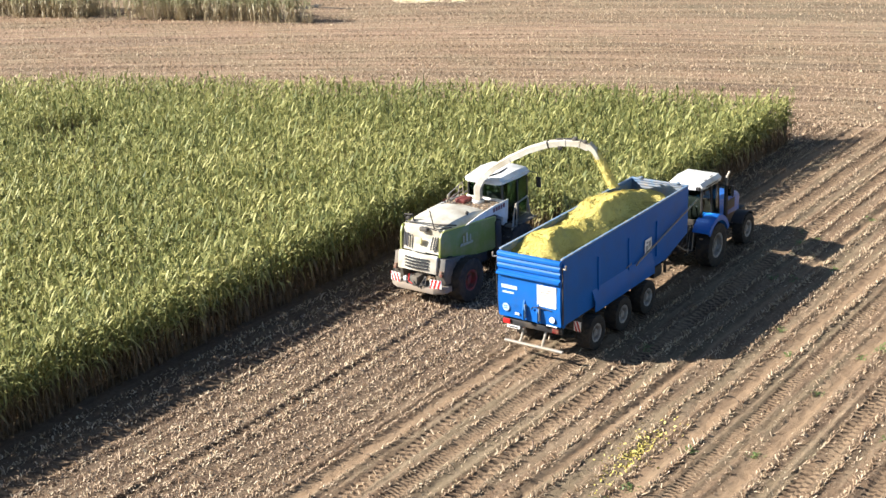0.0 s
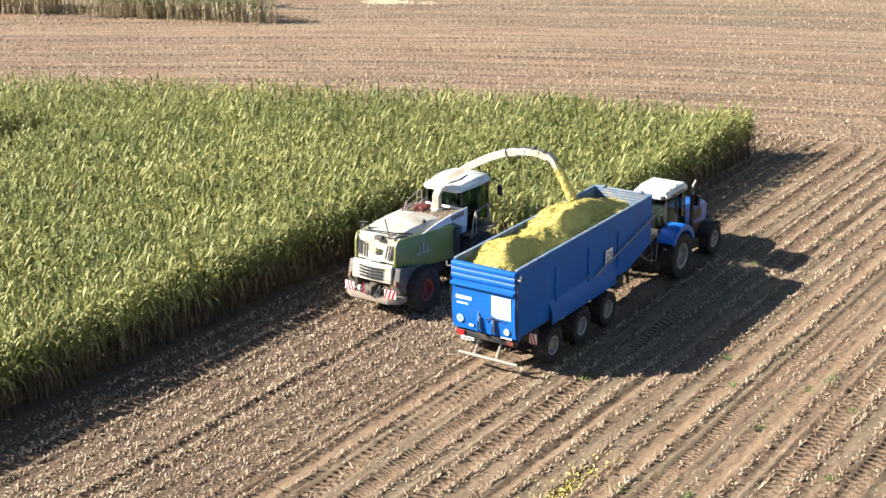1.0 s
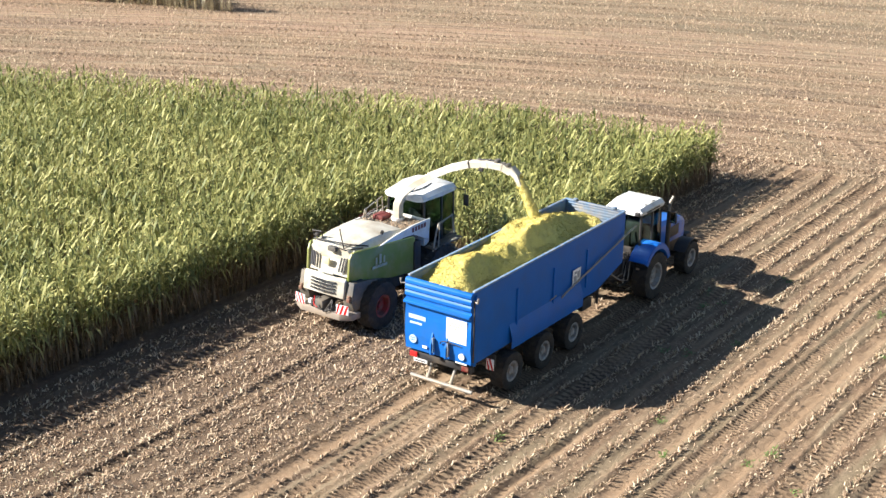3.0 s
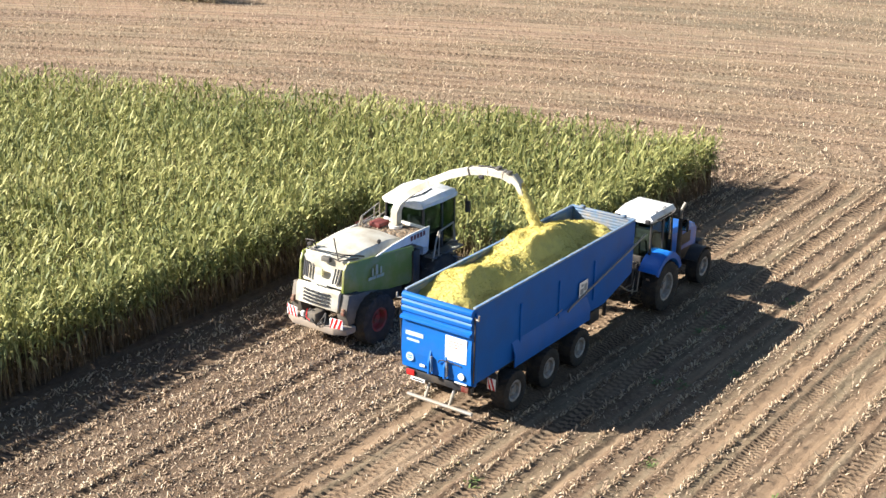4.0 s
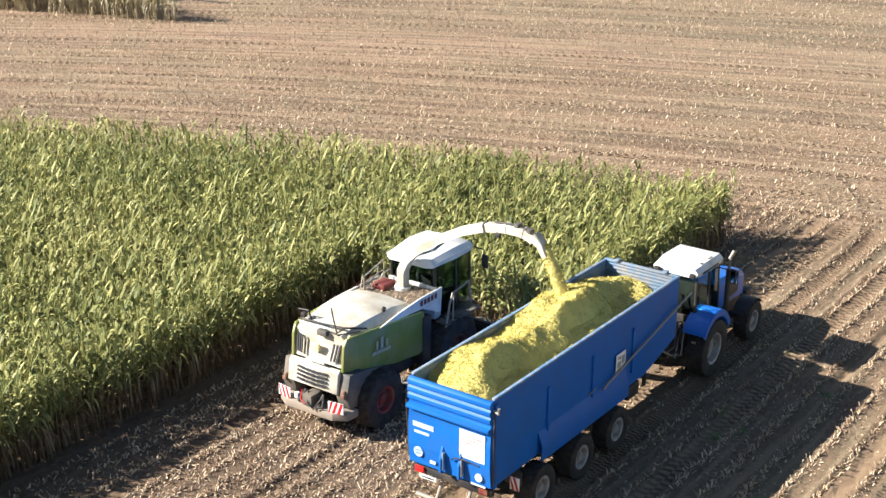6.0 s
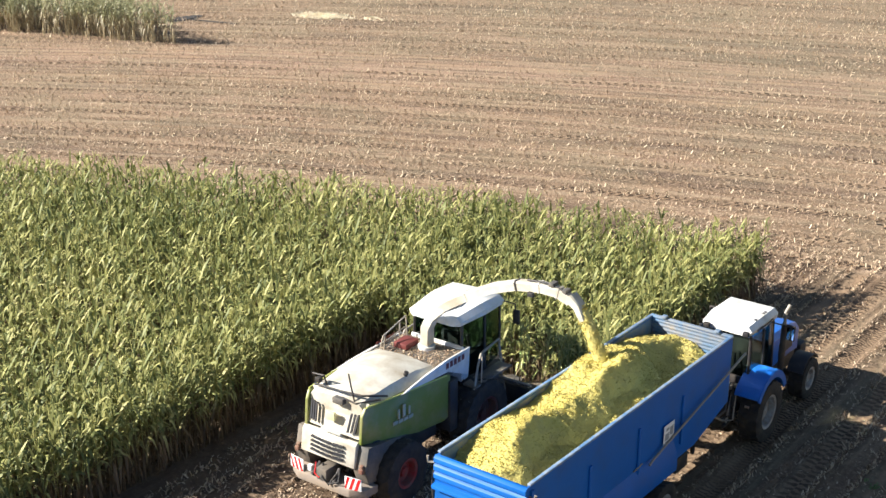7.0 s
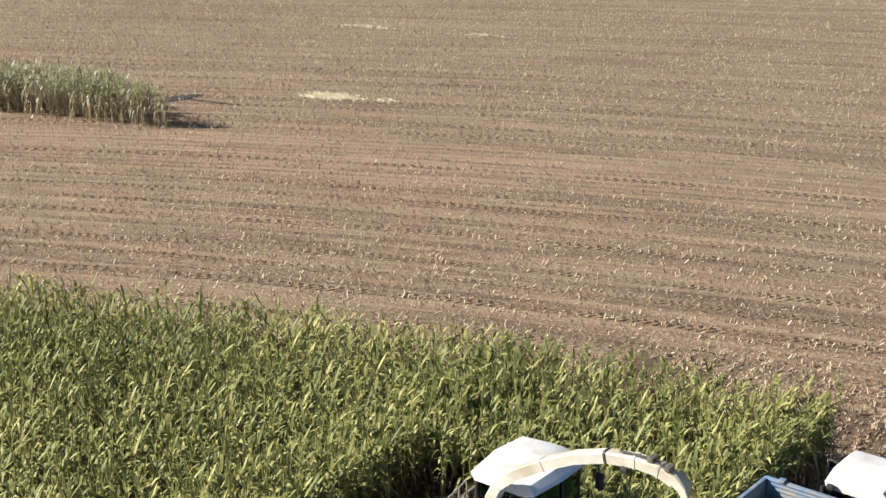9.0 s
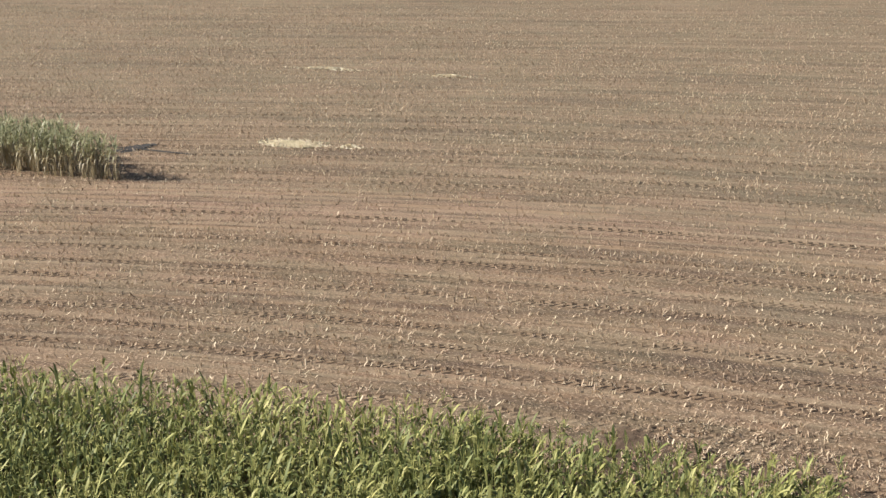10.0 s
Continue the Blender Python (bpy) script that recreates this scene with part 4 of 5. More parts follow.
    for s in (-1, 1):
        hazard_board(trailer, pose(s * 1.26, -3.72, 1.16), 0.26, 0.34, s > 0)
        one_tube("board_bracket", BLACK, trailer, [(s * 1.02, -3.60, 1.32), (s * 1.20, -3.69, 1.22)], 0.022)
        one_box("rear_mudguard", BLACK, trailer, *sorted((s * 0.85, s * 1.30)), -3.52, -3.46, 1.0, 1.38, 0.01)
    # plate and long pole on the side
    one_box("side_plate", PAPER, trailer, W + 0.052, W + 0.066, 1.12, 1.62, 2.12, 2.62, 0.004, "square white plate with dark drawing")
    for a, b, c, d in ((1.18, 1.36, 2.22, 2.40), (1.40, 1.56, 2.30, 2.52), (1.20, 1.52, 2.16, 2.19), (1.22, 1.36, 2.46, 2.54)):
        one_box("plate_mark", GREY_PRINT, trailer, W + 0.0665, W + 0.069, a, b, c, d)
    one_tube("sheet_pole", GALV, trailer, [(W + 0.10, 0.42, 1.94), (W + 0.10, 0.62, 2.02), (W + 0.12, 5.25, 3.02)], 0.030, "long pale pole strapped to the wall")
    one_tube("valve_pipe", GALV, trailer, [(W + 0.03, -0.2, 2.02), (W + 0.06, 0.12, 2.10)], 0.018)
    one_box("toolbox", BLACK, trailer, 0.62, 1.08, 2.15, 2.75, 0.85, 1.25, 0.02)
    one_tube("jack_leg", BLACK, trailer, [(0.5, 4.2, 1.3), (0.5, 4.2, 0.35)], 0.06)


def heap_height(x, y):
    """A ridge along the trailer, nearer its left wall, falling steeply to the right."""
    ridge = np.interp(y, (-4.55, -3.9, -3.1, -2.3, -1.4, -0.6, 0.3, 1.2, 2.1, 3.0, 3.8, 4.55), (3.30, 3.70, 3.90, 3.86, 3.64, 3.74, 4.04, 4.12, 3.92, 3.66, 3.50, 3.36))
    cx = -0.10 + 0.15 * np.sin(y * 1.3 + 0.6) - 0.22 * np.clip((y - 1.2) / 2, 0, 1)
    steep = 0.80 - 0.30 * np.clip((y - 2.2) / 1.6, 0, 1)
    bay = 0.17 * np.sin(y * 2.1 + 0.6) + 0.10 * np.sin(y * 5.3)
    right = np.maximum(x - cx + bay * np.clip((x - cx) * 2, 0, 1), 0)
    left = np.maximum(cx - x, 0)
    z = ridge - 0.08 * (1 - np.exp(-(left * 3) ** 2)) - 0.17 * left - steep * 1.75 * (np.sqrt(np.minimum(right, 0.5) ** 2 + 0.008) - 0.09) - 0.34 * np.maximum(right - 0.5, 0)
    return np.maximum(z, 2.92 + 0.10 * np.sin(3 * y) * np.sin(4 * x))


def build_heap():
    """The chopped crop in the trailer: lumpy mounds under a skin of loose flakes."""
    rng = np.random.default_rng(21)
    xs, ys = np.linspace(-1.085, 1.085, 60), np.linspace(-4.52, 4.53, 220)
    X, Y = np.meshgrid(xs, ys, indexing="ij")
    Z = heap_height(X, Y)
    lump = np.array([[noise.noise(Vector((x * 1.7, y * 1.7, 3.0))) * 0.13 + noise.noise(Vector((x * 5, y * 5, 8.0))) * 0.045 for y in ys] for x in xs])
    Z = Z + lump + rng.normal(0, 0.014, X.shape)
    Z = np.where(np.abs(X) > 1.0, np.minimum(Z, 3.66), np.minimum(Z, 4.25))
    n, m = X.shape
    i = np.arange(n * m).reshape(n, m)
    quads = np.stack([i[:-1, :-1], i[1:, :-1], i[1:, 1:], i[:-1, 1:]], -1).reshape(-1, 4)
    heap = arrays_object("load_surface", np.stack([X, Y, Z], -1).reshape(-1, 3), quads, CROP)
    heap.parent = crop
    k = 24000
    fx, fy = rng.integers(1, n - 1, k), rng.integers(1, m - 1, k)
    px, py, pz = X[fx, fy] + rng.uniform(-0.02, 0.02, k), Y[fx, fy] + rng.uniform(-0.02, 0.02, k), Z[fx, fy] + 0.012
    V, Q = flakes(px, py, pz, rng, 0.017)
    fl = arrays_object("flake_layer", V, Q, CROP)
    fl.parent = crop
    tagged(fl, kind="stuff")


def flakes(px, py, pz, rng, size):
    n = len(px)
    V = np.zeros((n, 4, 3))
    a = rng.normal(0, 1, (n, 3))
    a /= np.linalg.norm(a, axis=1)[:, None]
    b = np.cross(a, rng.normal(0, 1, (n, 3)))
    b /= np.linalg.norm(b, axis=1)[:, None]
    s, w = size * rng.uniform(0.4, 1.2, n)[:, None], size * rng.uniform(0.25, 0.7, n)[:, None]
    c = np.stack([px, py, pz], -1)
    V[:, 0], V[:, 1], V[:, 2], V[:, 3] = c - a * s - b * w, c + a * s - b * w, c + a * s + b * w, c - a * s + b * w
    return V.reshape(-1, 3), np.arange(n)[:, None] * 4 + np.array([[0, 1, 2, 3]])


crop = tagged(new("chopped_maize_load"), "yellow heap of chopped maize filling the blue trailer", "silage")
crop.location = (*TRAILER_AT, 0)
build_trailer()
build_heap()

# ---- the tractor; its own zero is on the ground under the rear axle ----
TRACTOR_AT = (3.15, -13.70)
tractor = tagged(new("tractor"), "blue tractor with white cab roof pulling the trailer", "tractor")
tractor.location = (*TRACTOR_AT, 0)


def arch(y0, z0, r, a0, a1, n):
    return [(y0 + r * math.cos(radians(a0 + (a1 - a0) * k / n)), z0 + r * math.sin(radians(a0 + (a1 - a0) * k / n))) for k in range(n + 1)]


def build_tractor():
    for s in (-1, 1):
        wheel(tractor, s * 1.02, 0.0, 0.86, 0.60, 0.47, 20, RIM, 0.2)
        wheel(tractor, s * 1.0, 3.08, 0.62, 0.48, 0.33, 18, RIM, 0.3)
        # mudguards: a broad curved top with a rolled outer skirt
        o, i = arch(0, 0.98, 1.06, 18, 148, 16), arch(0, 0.98, 1.01, 18, 148, 16)
        bm = B()
        add_prism(bm, o + i[::-1], "x", *sorted((s * 0.62, s * 1.28)), bevel=0.012)
        guard = part("rear_mudguard", bm, TBLUE, tractor, "bright blue curved mudguard")
        o, i = arch(0, 0.98, 1.04, 20, 150, 16), arch(0, 0.98, 0.86, 20, 150, 16)
        bm = B()
        add_prism(bm, o + i[::-1], "x", *sorted((s * 1.281, s * 1.315)), bevel=0.008)
        part("skirt", bm, TBLUE, guard)
        bm = B()
        add_prism(bm, arch(0, 0.98, 1.00, 30, 165, 12) + [(-0.7, 0.95), (0.8, 0.95)], "x", *sorted((s * 0.60, s * 0.64)))
        part("mudguard_side", bm, BLACK, tractor)
        o, i = arch(3.08, 0.62, 0.72, 40, 150, 9), arch(3.08, 0.62, 0.69, 40, 150, 9)
        bm = B()
        add_prism(bm, o + i[::-1], "x", *sorted((s * 0.72, s * 1.20)))
        part("front_mudguard", bm, BLACK, tractor)
        one_box("tail_lamp", LAMP_RED, tractor, *sorted((s * 1.02, s * 1.14)), -1.10, -1.05, 1.36, 1.42, 0.01, "dark red lamp on the mudguard")
    # body
    bm = B()
    add_box(bm, -0.38, 0.38, -0.75, 3.9, 0.62, 1.22, 0.05)
    part("transmission", bm, BLACK, tractor)
    one_tube("rear_axle", BLACK, tractor, [(-0.9, 0, 0.86), (0.9, 0, 0.86)], 0.16, seg=12)
    one_tube("front_axle", BLACK, tractor, [(-0.9, 3.08, 0.62), (0.9, 3.08, 0.62)], 0.11, seg=10)
    ring = lambda y, w, z0, z1: [(-w, y, z0), (-w, y, z1 - 0.16), (-w * 0.72, y, z1 - 0.02), (0, y, z1), (w * 0.72, y, z1 - 0.02), (w, y, z1 - 0.16), (w, y, z0)]
    bm = B()
    add_loft(bm, [ring(1.42, 0.50, 1.22, 2.16), ring(2.4, 0.48, 1.20, 2.10), ring(3.5, 0.44, 1.12, 1.98), ring(4.05, 0.38, 1.0, 1.80), ring(4.22, 0.30, 0.95, 1.55)])
    part("bonnet", bm, TBLUE, tractor, "blue sloping engine bonnet")
    for s in (-1, 1):
        one_box("bonnet_grille", BLACK, tractor, *sorted((s * 0.455, s * 0.49)), 2.35, 3.35, 1.35, 1.75, 0.01)
    one_box("front_weight", BLACK, tractor, -0.45, 0.45, 4.18, 4.62, 0.62, 1.05, 0.05)
    # cab: floor, posts, glass, roof
    one_box("cab_floor", BLACK, tractor, -0.74, 0.74, -0.62, 1.36, 1.18, 1.42, 0.03)
    posts = {"rl": (-0.74, -0.36), "rr": (0.74, -0.36), "ml": (-0.80, 0.40), "mr": (0.80, 0.40), "fl": (-0.64, 1.48), "fr": (0.64, 1.48)}
    for x, y in posts.values():
        one_tube("cab_post", BLACK, tractor, [(x, y, 1.4), (x * 0.97, y * 0.92, 3.02)], 0.042)

    def pane(p, q, z0=1.45, z1=2.98):
        bm = B()
        a, b = Vector((p[0], p[1], 0)), Vector((q[0], q[1], 0))
        n = (b - a).cross(Vector((0, 0, 1))).normalized() * 0.006
        d = (b - a).normalized() * 0.05
        a, b = a + d, b - d
        vs = [bm.verts.new(v) for v in (a + n + Vector((0, 0, z0)), b + n + Vector((0, 0, z0)), b * 0.985 + n + Vector((0, 0, z1)), a * 0.985 + n + Vector((0, 0, z1)))]
        ws = [bm.verts.new(v.co - 2 * n) for v in vs]
        bm.faces.new(vs)
        bm.faces.new(ws[::-1])
        for k in range(4):
            bm.faces.new((vs[k], vs[(k + 1) % 4], ws[(k + 1) % 4], ws[k]))
        o = part("pane", bm, GLASS, tractor, "greenish cab glass", smooth=False)
        o.visible_shadow = False
    for a, b in (("rl", "rr"), ("rr", "mr"), ("mr", "fr"), ("fr", "fl"), ("fl", "ml"), ("ml", "rl")):
        pane(posts[a], posts[b])
    one_box("cab_rear_panel", BLACK, tractor, -0.70, 0.70, -0.42, -0.34, 1.40, 1.85, 0.02)
    one_box("head_lining", GREY, tractor, -0.66, 0.66, -0.25, 1.3, 2.96, 2.996)
    one_box("dashboard", BLACK, tractor, -0.58, 0.58, 1.12, 1.34, 1.42, 2.22, 0.05)
    one_box("seat", BLACK, tractor, -0.26, 0.26, -0.1, 0.45, 1.45, 1.75, 0.06)
    one_box("seat_back", BLACK, tractor, -0.26, 0.26, -0.2, -0.06, 1.72, 2.35, 0.05)
    one_tube("steering_column", BLACK, tractor, [(0, 0.95, 1.45), (0, 0.75, 2.0)], 0.04)
    bm = B()
    sec = lambda y, w, z: [(-w, y, 3.00), (-w - 0.02, y, z - 0.12), (-w + 0.10, y, z), (w - 0.10, y, z), (w + 0.02, y, z - 0.12), (w, y, 3.00)]
    add_loft(bm, [sec(-0.36, 0.56, 3.12), sec(-0.24, 0.69, 3.22), sec(0.4, 0.745, 3.28), sec(1.34, 0.735, 3.26), sec(1.60, 0.64, 3.14)])
    part("roof", bm, WHITE, tractor, "white rounded cab roof with dust")
    one_box("roof_strip", BLACK, tractor, 0.74, 0.785, 0.0, 1.0, 3.06, 3.095, 0.004)
    for k in range(6):
        one_box("roof_print", INK, tractor, 0.54, 0.62, 0.18 + 0.13 * k, 0.27 + 0.13 * k, 3.266, 3.274)
    for x in (-0.5, 0.62):
        one_box("work_lamp", BLACK, tractor, x - 0.08, x + 0.08, -0.50, -0.38, 3.04, 3.16, 0.015)
    # exhaust and mirrors
    one_tube("exhaust", BLACK, tractor, [(0.86, 1.62, 1.3), (0.86, 1.62, 2.72)], 0.085, seg=12)
    one_tube("exhaust_tip", GALV, tractor, [(0.86, 1.62, 2.72), (0.86, 1.63, 3.05), (0.93, 1.72, 3.28)], 0.055, "pale bent exhaust tip", 12)
    for s in (-1, 1):
        one_tube("mirror_arm", BLACK, tractor, [(s * 0.64, 1.38, 2.80), (s * 1.12, 1.34, 2.80)], 0.018)
        one_box("mirror", BLACK, tractor, *sorted((s * 1.02, s * 1.26)), 1.36, 1.42, 2.40, 2.84, 0.015, "black door mirror")
        one_box("mirror_glass", MIRROR, tractor, *sorted((s * 1.04, s * 1.24)), 1.352, 1.357, 2.43, 2.81)
        one_tube("step_rail", GALV, tractor, [(s * 1.02, 1.25, 0.55), (s * 1.04, 1.3, 1.0), (s * 0.86, 1.2, 1.5)], 0.02)
    for z in (0.55, 0.85, 1.12):
        one_box("cab_step", BLACK, tractor, 0.80, 1.08, 1.12, 1.42, z - 0.02, z + 0.02)
    # hoses, linkage and hitch behind
    for x, c in ((-0.25, BLACK), (-0.1, BLACK), (0.12, RED), (0.28, BLACK)):
        one_tube("hose", c, tractor, [(x, -0.72, 1.5), (x * 1.2, -1.1, 1.12), (x * 1.3, -1.6, 1.0), (x, -2.1, 1.25)], 0.022)
    for s in (-1, 1):
        one_tube("lower_link", BLACK, tractor, [(s * 0.42, -0.2, 0.62), (s * 0.48, -1.15, 0.66)], 0.045)
        one_tube("lift_rod", STEEL, tractor, [(s * 0.45, -0.62, 1.42), (s * 0.48, -0.95, 0.68)], 0.028)
    for k, (x, c) in enumerate(((-0.45, BLACK), (0.0, BLACK), (0.40, GREY), (0.52, BLACK), (0.62, GALV))):
        one_tube("hose", c, tractor, [(x * 0.8, -0.45, 1.75 - 0.05 * k), (x, -0.75, 1.70), (x + 0.06, -0.98, 1.25 - 0.1 * k), (x * 0.9, -1.35, 0.95), (x * 0.8, -1.9, 1.30)], 0.026)
    for x, z in ((0.50, 1.62), (0.36, 1.52), (0.62, 1.45), (0.20, 1.58)):
        one_box("coupling", STEEL, tractor, x - 0.04, x + 0.04, -0.58, -0.44, z - 0.04, z + 0.04, 0.01)
    one_tube("top_link", STEEL, tractor, [(0.0, -0.45, 1.35), (0.05, -1.05, 0.95)], 0.035)
    one_box("hitch", BLACK, tractor, -0.12, 0.12, -1.05, -0.6, 0.58, 0.72, 0.02)


build_tractor()

# ---- the forage harvester; its own zero is on the ground under its middle ----
HARVESTER_AT = (-2.90, -20.0)
harvester = tagged(new("forage_harvester"), "dusty cream and green forage harvester with raised spout", "harvester")
harvester.location = (*HARVESTER_AT, 0)


SPOUT = []          # the part that swings


def build_harvester():
    # rear hood: narrow and sloped behind, domed on top
    def sec(y, w, zt, zs, zb):
        return [(-w * 0.9, y, zb), (-w * 0.93, y, (zb + zs) / 2), (-w + 0.02, y, zs - 0.06), (-w * 0.82, y, zs + (zt - zs) * 0.55), (-w * 0.42, y, zt - 0.03), (0, y, zt),
                (w * 0.42, y, zt - 0.03), (w * 0.82, y, zs + (zt - zs) * 0.55), (w - 0.02, y, zs - 0.06), (w * 0.93, y, (zb + zs) / 2), (w * 0.9, y, zb)]
    bm = B()
    add_loft(bm, [sec(-2.66, 0.84, 2.86, 2.78, 1.95), sec(-2.40, 0.90, 2.99, 2.80, 1.80), sec(-1.6, 0.96, 3.12, 2.80, 1.65), sec(-0.6, 1.00, 3.14, 2.80, 1.60), sec(0.05, 1.03, 2.94, 2.80, 1.60)])
    part("hood", bm, CREAM, harvester, "cream domed engine hood under pale dust")
    # rear face, in two sloped sheets
    bm = B()
    pts = [(-2.62, 2.84), (-2.76, 2.68), (-2.96, 1.98), (-2.86, 1.92), (-2.50, 2.66)]
    add_prism(bm, pts, "x", -0.92, 0.86, 0.02)
    for q in bm.verts:      # bowed in plan
        q.co.y += 0.22 * q.co.x ** 2
    face = part("rear_panel", bm, CREAM, harvester, "cream rear panel with cooling slots")
    bm = B()
    add_prism(bm, [(-2.95, 1.95), (-3.04, 1.86), (-3.12, 1.30), (-2.94, 1.22), (-2.74, 1.84)], "x", -0.90, 0.80, 0.02)
    for q in bm.verts:
        q.co.y += 0.16 * q.co.x ** 2
    low = part("lower_panel", bm, CREAM, harvester, "cream lower grille panel")
    for r in range(4):
        z = 1.78 - r * 0.11
        yq = -3.04 - (1.86 - z) * 0.138
        for x0, x1 in ((-0.55, -0.26), (-0.22, 0.10), (0.14, 0.46)):
            o = one_box("slot", INK, low, x0, x1, yq - 0.006, yq + 0.06, z - 0.018, z + 0.014)
            for v in o.data.vertices:
                v.co.y += 0.16 * v.co.x ** 2
    for s in (-1, 1):
        for k in range(3):
            bm = B()
            add_box(bm, -0.022, 0.022, -0.03, 0.012, -0.24, 0.24, turn=pose(s * (0.52 + 0.09 * k), -2.862 + 0.22 * (0.52 + 0.09 * k) ** 2, 2.36, -15, s * 6, 0))
            part("slot", bm, INK, face)
    one_box("emblem", mat("pale_yellow_emblem", (0.74, 0.68, 0.36), 0.5, vary=0.05), face, -0.18, 0.10, -2.880, -2.80, 2.30, 2.52, 0.02)
    one_box("name_bar", mat("pale_grey_print", (0.5, 0.49, 0.44), 0.5, vary=0.05), face, -0.28, 0.34, -2.968, -2.90, 2.025, 2.07)
    # green side panels with a raised light edge, sloping in below
    for s in (-1, 1):
        bm = B()
        outline = [(-2.66, 2.80), (-2.78, 2.60), (-2.84, 1.88), (-1.9, 1.72), (-0.9, 1.50), (0.20, 1.34), (0.42, 1.40), (0.46, 2.56), (-1.0, 2.72)]
        made = add_prism(bm, outline, "x", *sorted((s * 1.06, s * 1.15)), bevel=0.025)
        for q in bm.verts:      # drawn in towards the rear
            q.co.x -= s * 0.26 * min(1, max(0, (-0.9 - q.co.y) / 1.9)) ** 1.2
        p = part("side_panel", bm, GREEN, harvester, "seed-green side panel")
        one_tube("panel_edge", mat("light_green_edge", (0.48, 0.52, 0.14), 0.4, vary=0.06), p, [(s * 0.90, -2.62, 2.81), (s * 1.03, -1.8, 2.78), (s * 1.13, -1.0, 2.74), (s * 1.14, 0.3, 2.59)], 0.022)
        for k in range(4):
            xx = 1.152 - 0.26 * max(0, (1.72 - 0.18 * k - 0.9) / 1.9) ** 1.2
            one_box("name_bar", FADED, p, *sorted((s * (xx - 0.02), s * (xx + 0.006))), -1.80 + 0.18 * k, -1.63 + 0.18 * k, 2.02, 2.11)
        for y0, y1, z0, z1 in ((-1.62, -1.56, 2.14, 2.38), (-1.46, -1.36, 2.14, 2.46), (-1.26, -1.20, 2.14, 2.36)):
            xx = 1.152 - 0.26 * max(0, (-y0 - 0.9) / 1.9) ** 1.2
            one_box("mark", FADED, p, *sorted((s * (xx - 0.02), s * (xx + 0.008))), y0, y1, z0, z1)
        # white boards along the deck, lettering as plain bars
        bm = B()
        up = 0.0 if s > 0 else -0.16
        add_prism(bm, [(-1.55, 2.76), (0.40, 2.66), (1.30, 2.20), (1.36, 2.98 + up), (0.3, 2.98 + up), (-0.6, 2.90 + up / 2)], "x", *sorted((s * 1.07, s * 1.12)), bevel=0.012)
        q = part("deck_board", bm, WHITE, harvester, "white board along the deck")
        for k in range(5):
            one_box("letter_bar", INK_RED, q, *sorted((s * 1.121, s * 1.125)), 0.30 + k * 0.17, 0.42 + k * 0.17, 2.74, 2.90)
        # dark lower body, bumper, boards, lamps
        bm = B()
        add_prism(bm, [(-2.82, 1.86), (-2.96, 1.26), (-2.84, 0.90), (-2.42, 0.84), (-2.30, 1.40), (-1.9, 1.62), (-1.2, 1.58), (-2.0, 1.74)], "x", *sorted((s * 0.72, s * 1.10)), bevel=0.015)
        part("rear_quarter", bm, GREY, harvester)
        hazard_board(harvester, pose(s * 0.88, -3.16, 1.00, 0, 0, s * 8), 0.46, 0.32, s < 0)
        one_box("tail_lamp", LAMP_RED, harvester, *sorted((s * 0.94, s * 1.06)), -3.04, -2.94, 1.24, 1.36, 0.015, "dark red tail lamp")
        one_box("amber_lamp", LAMP_RED, harvester, *sorted((s * 0.94, s * 1.04)), -3.01, -2.92, 1.38, 1.44, 0.01)
        # wheels
        wheel(harvester, s * 1.20, -1.74, 0.82, 0.58, 0.38, 18, RIM_RED, 0.2)
        wheel(harvester, s * 1.14, 1.72, 0.97, 0.72, 0.50, 20, RIM_SHADED, 0.2)
        one_box("fuel_tank", BLACK, harvester, *sorted((s * 0.72, s * 1.22)), 0.36, 0.72, 0.95, 2.40, 0.05)
        one_tube("tow_bracket", BLACK, harvester, [(s * 0.30, -2.95, 1.12), (s * 0.34, -3.22, 0.90), (s * 0.30, -3.10, 0.66)], 0.05)
    bm = B()
    add_prism(bm, [(-1.20, -2.60), (-1.16, -3.02), (-0.8, -3.24), (0.8, -3.24), (1.16, -3.02), (1.20, -2.60), (0.8, -2.65), (-0.8, -2.65)], "z", 0.62, 0.84, 0.03)
    part("bumper", bm, BUMPER, harvester, "soil-dusted rear bumper")
    one_box("tow_hitch", GREY, harvester, -0.16, 0.16, -3.30, -2.8, 0.86, 1.18, 0.03)
    one_box("rear_lamp", PAPER, harvester, -0.52, -0.40, -3.20, -3.08, 0.92, 1.08, 0.02)
    one_tube("cable", BLACK, harvester, [(-0.1, -3.10, 1.22), (0.05, -3.32, 0.98), (0.22, -3.30, 0.82), (0.35, -3.14, 1.08)], 0.025)
    one_tube("cable", RED, harvester, [(-0.3, -3.12, 1.20), (-0.22, -3.28, 0.98), (-0.05, -3.30, 0.92)], 0.018)
    one_tube("cable", BLACK, harvester, [(0.42, -3.10, 1.20), (0.50, -3.26, 0.96), (0.28, -3.32, 0.88)], 0.022)
    # chassis
    one_box("engine_bay", BLACK, harvester, -0.98, 0.98, -2.50, 0.1, 0.95, 1.85, 0.05)
    one_box("chassis", BLACK, harvester, -0.70, 0.70, -1.6, 3.1, 0.75, 1.60, 0.05)
    one_tube("rear_axle", BLACK, harvester, [(-1.1, -1.74, 0.82), (1.1, -1.74, 0.82)], 0.12)
    one_tube("front_axle", BLACK, harvester, [(-1.0, 1.72, 0.97), (1.0, 1.72, 0.97)], 0.16)
    # deck behind the cab with chaff on it
    one_box("deck", GREY, harvester, -1.06, 1.06, -0.05, 1.42, 2.46, 2.78, 0.02)
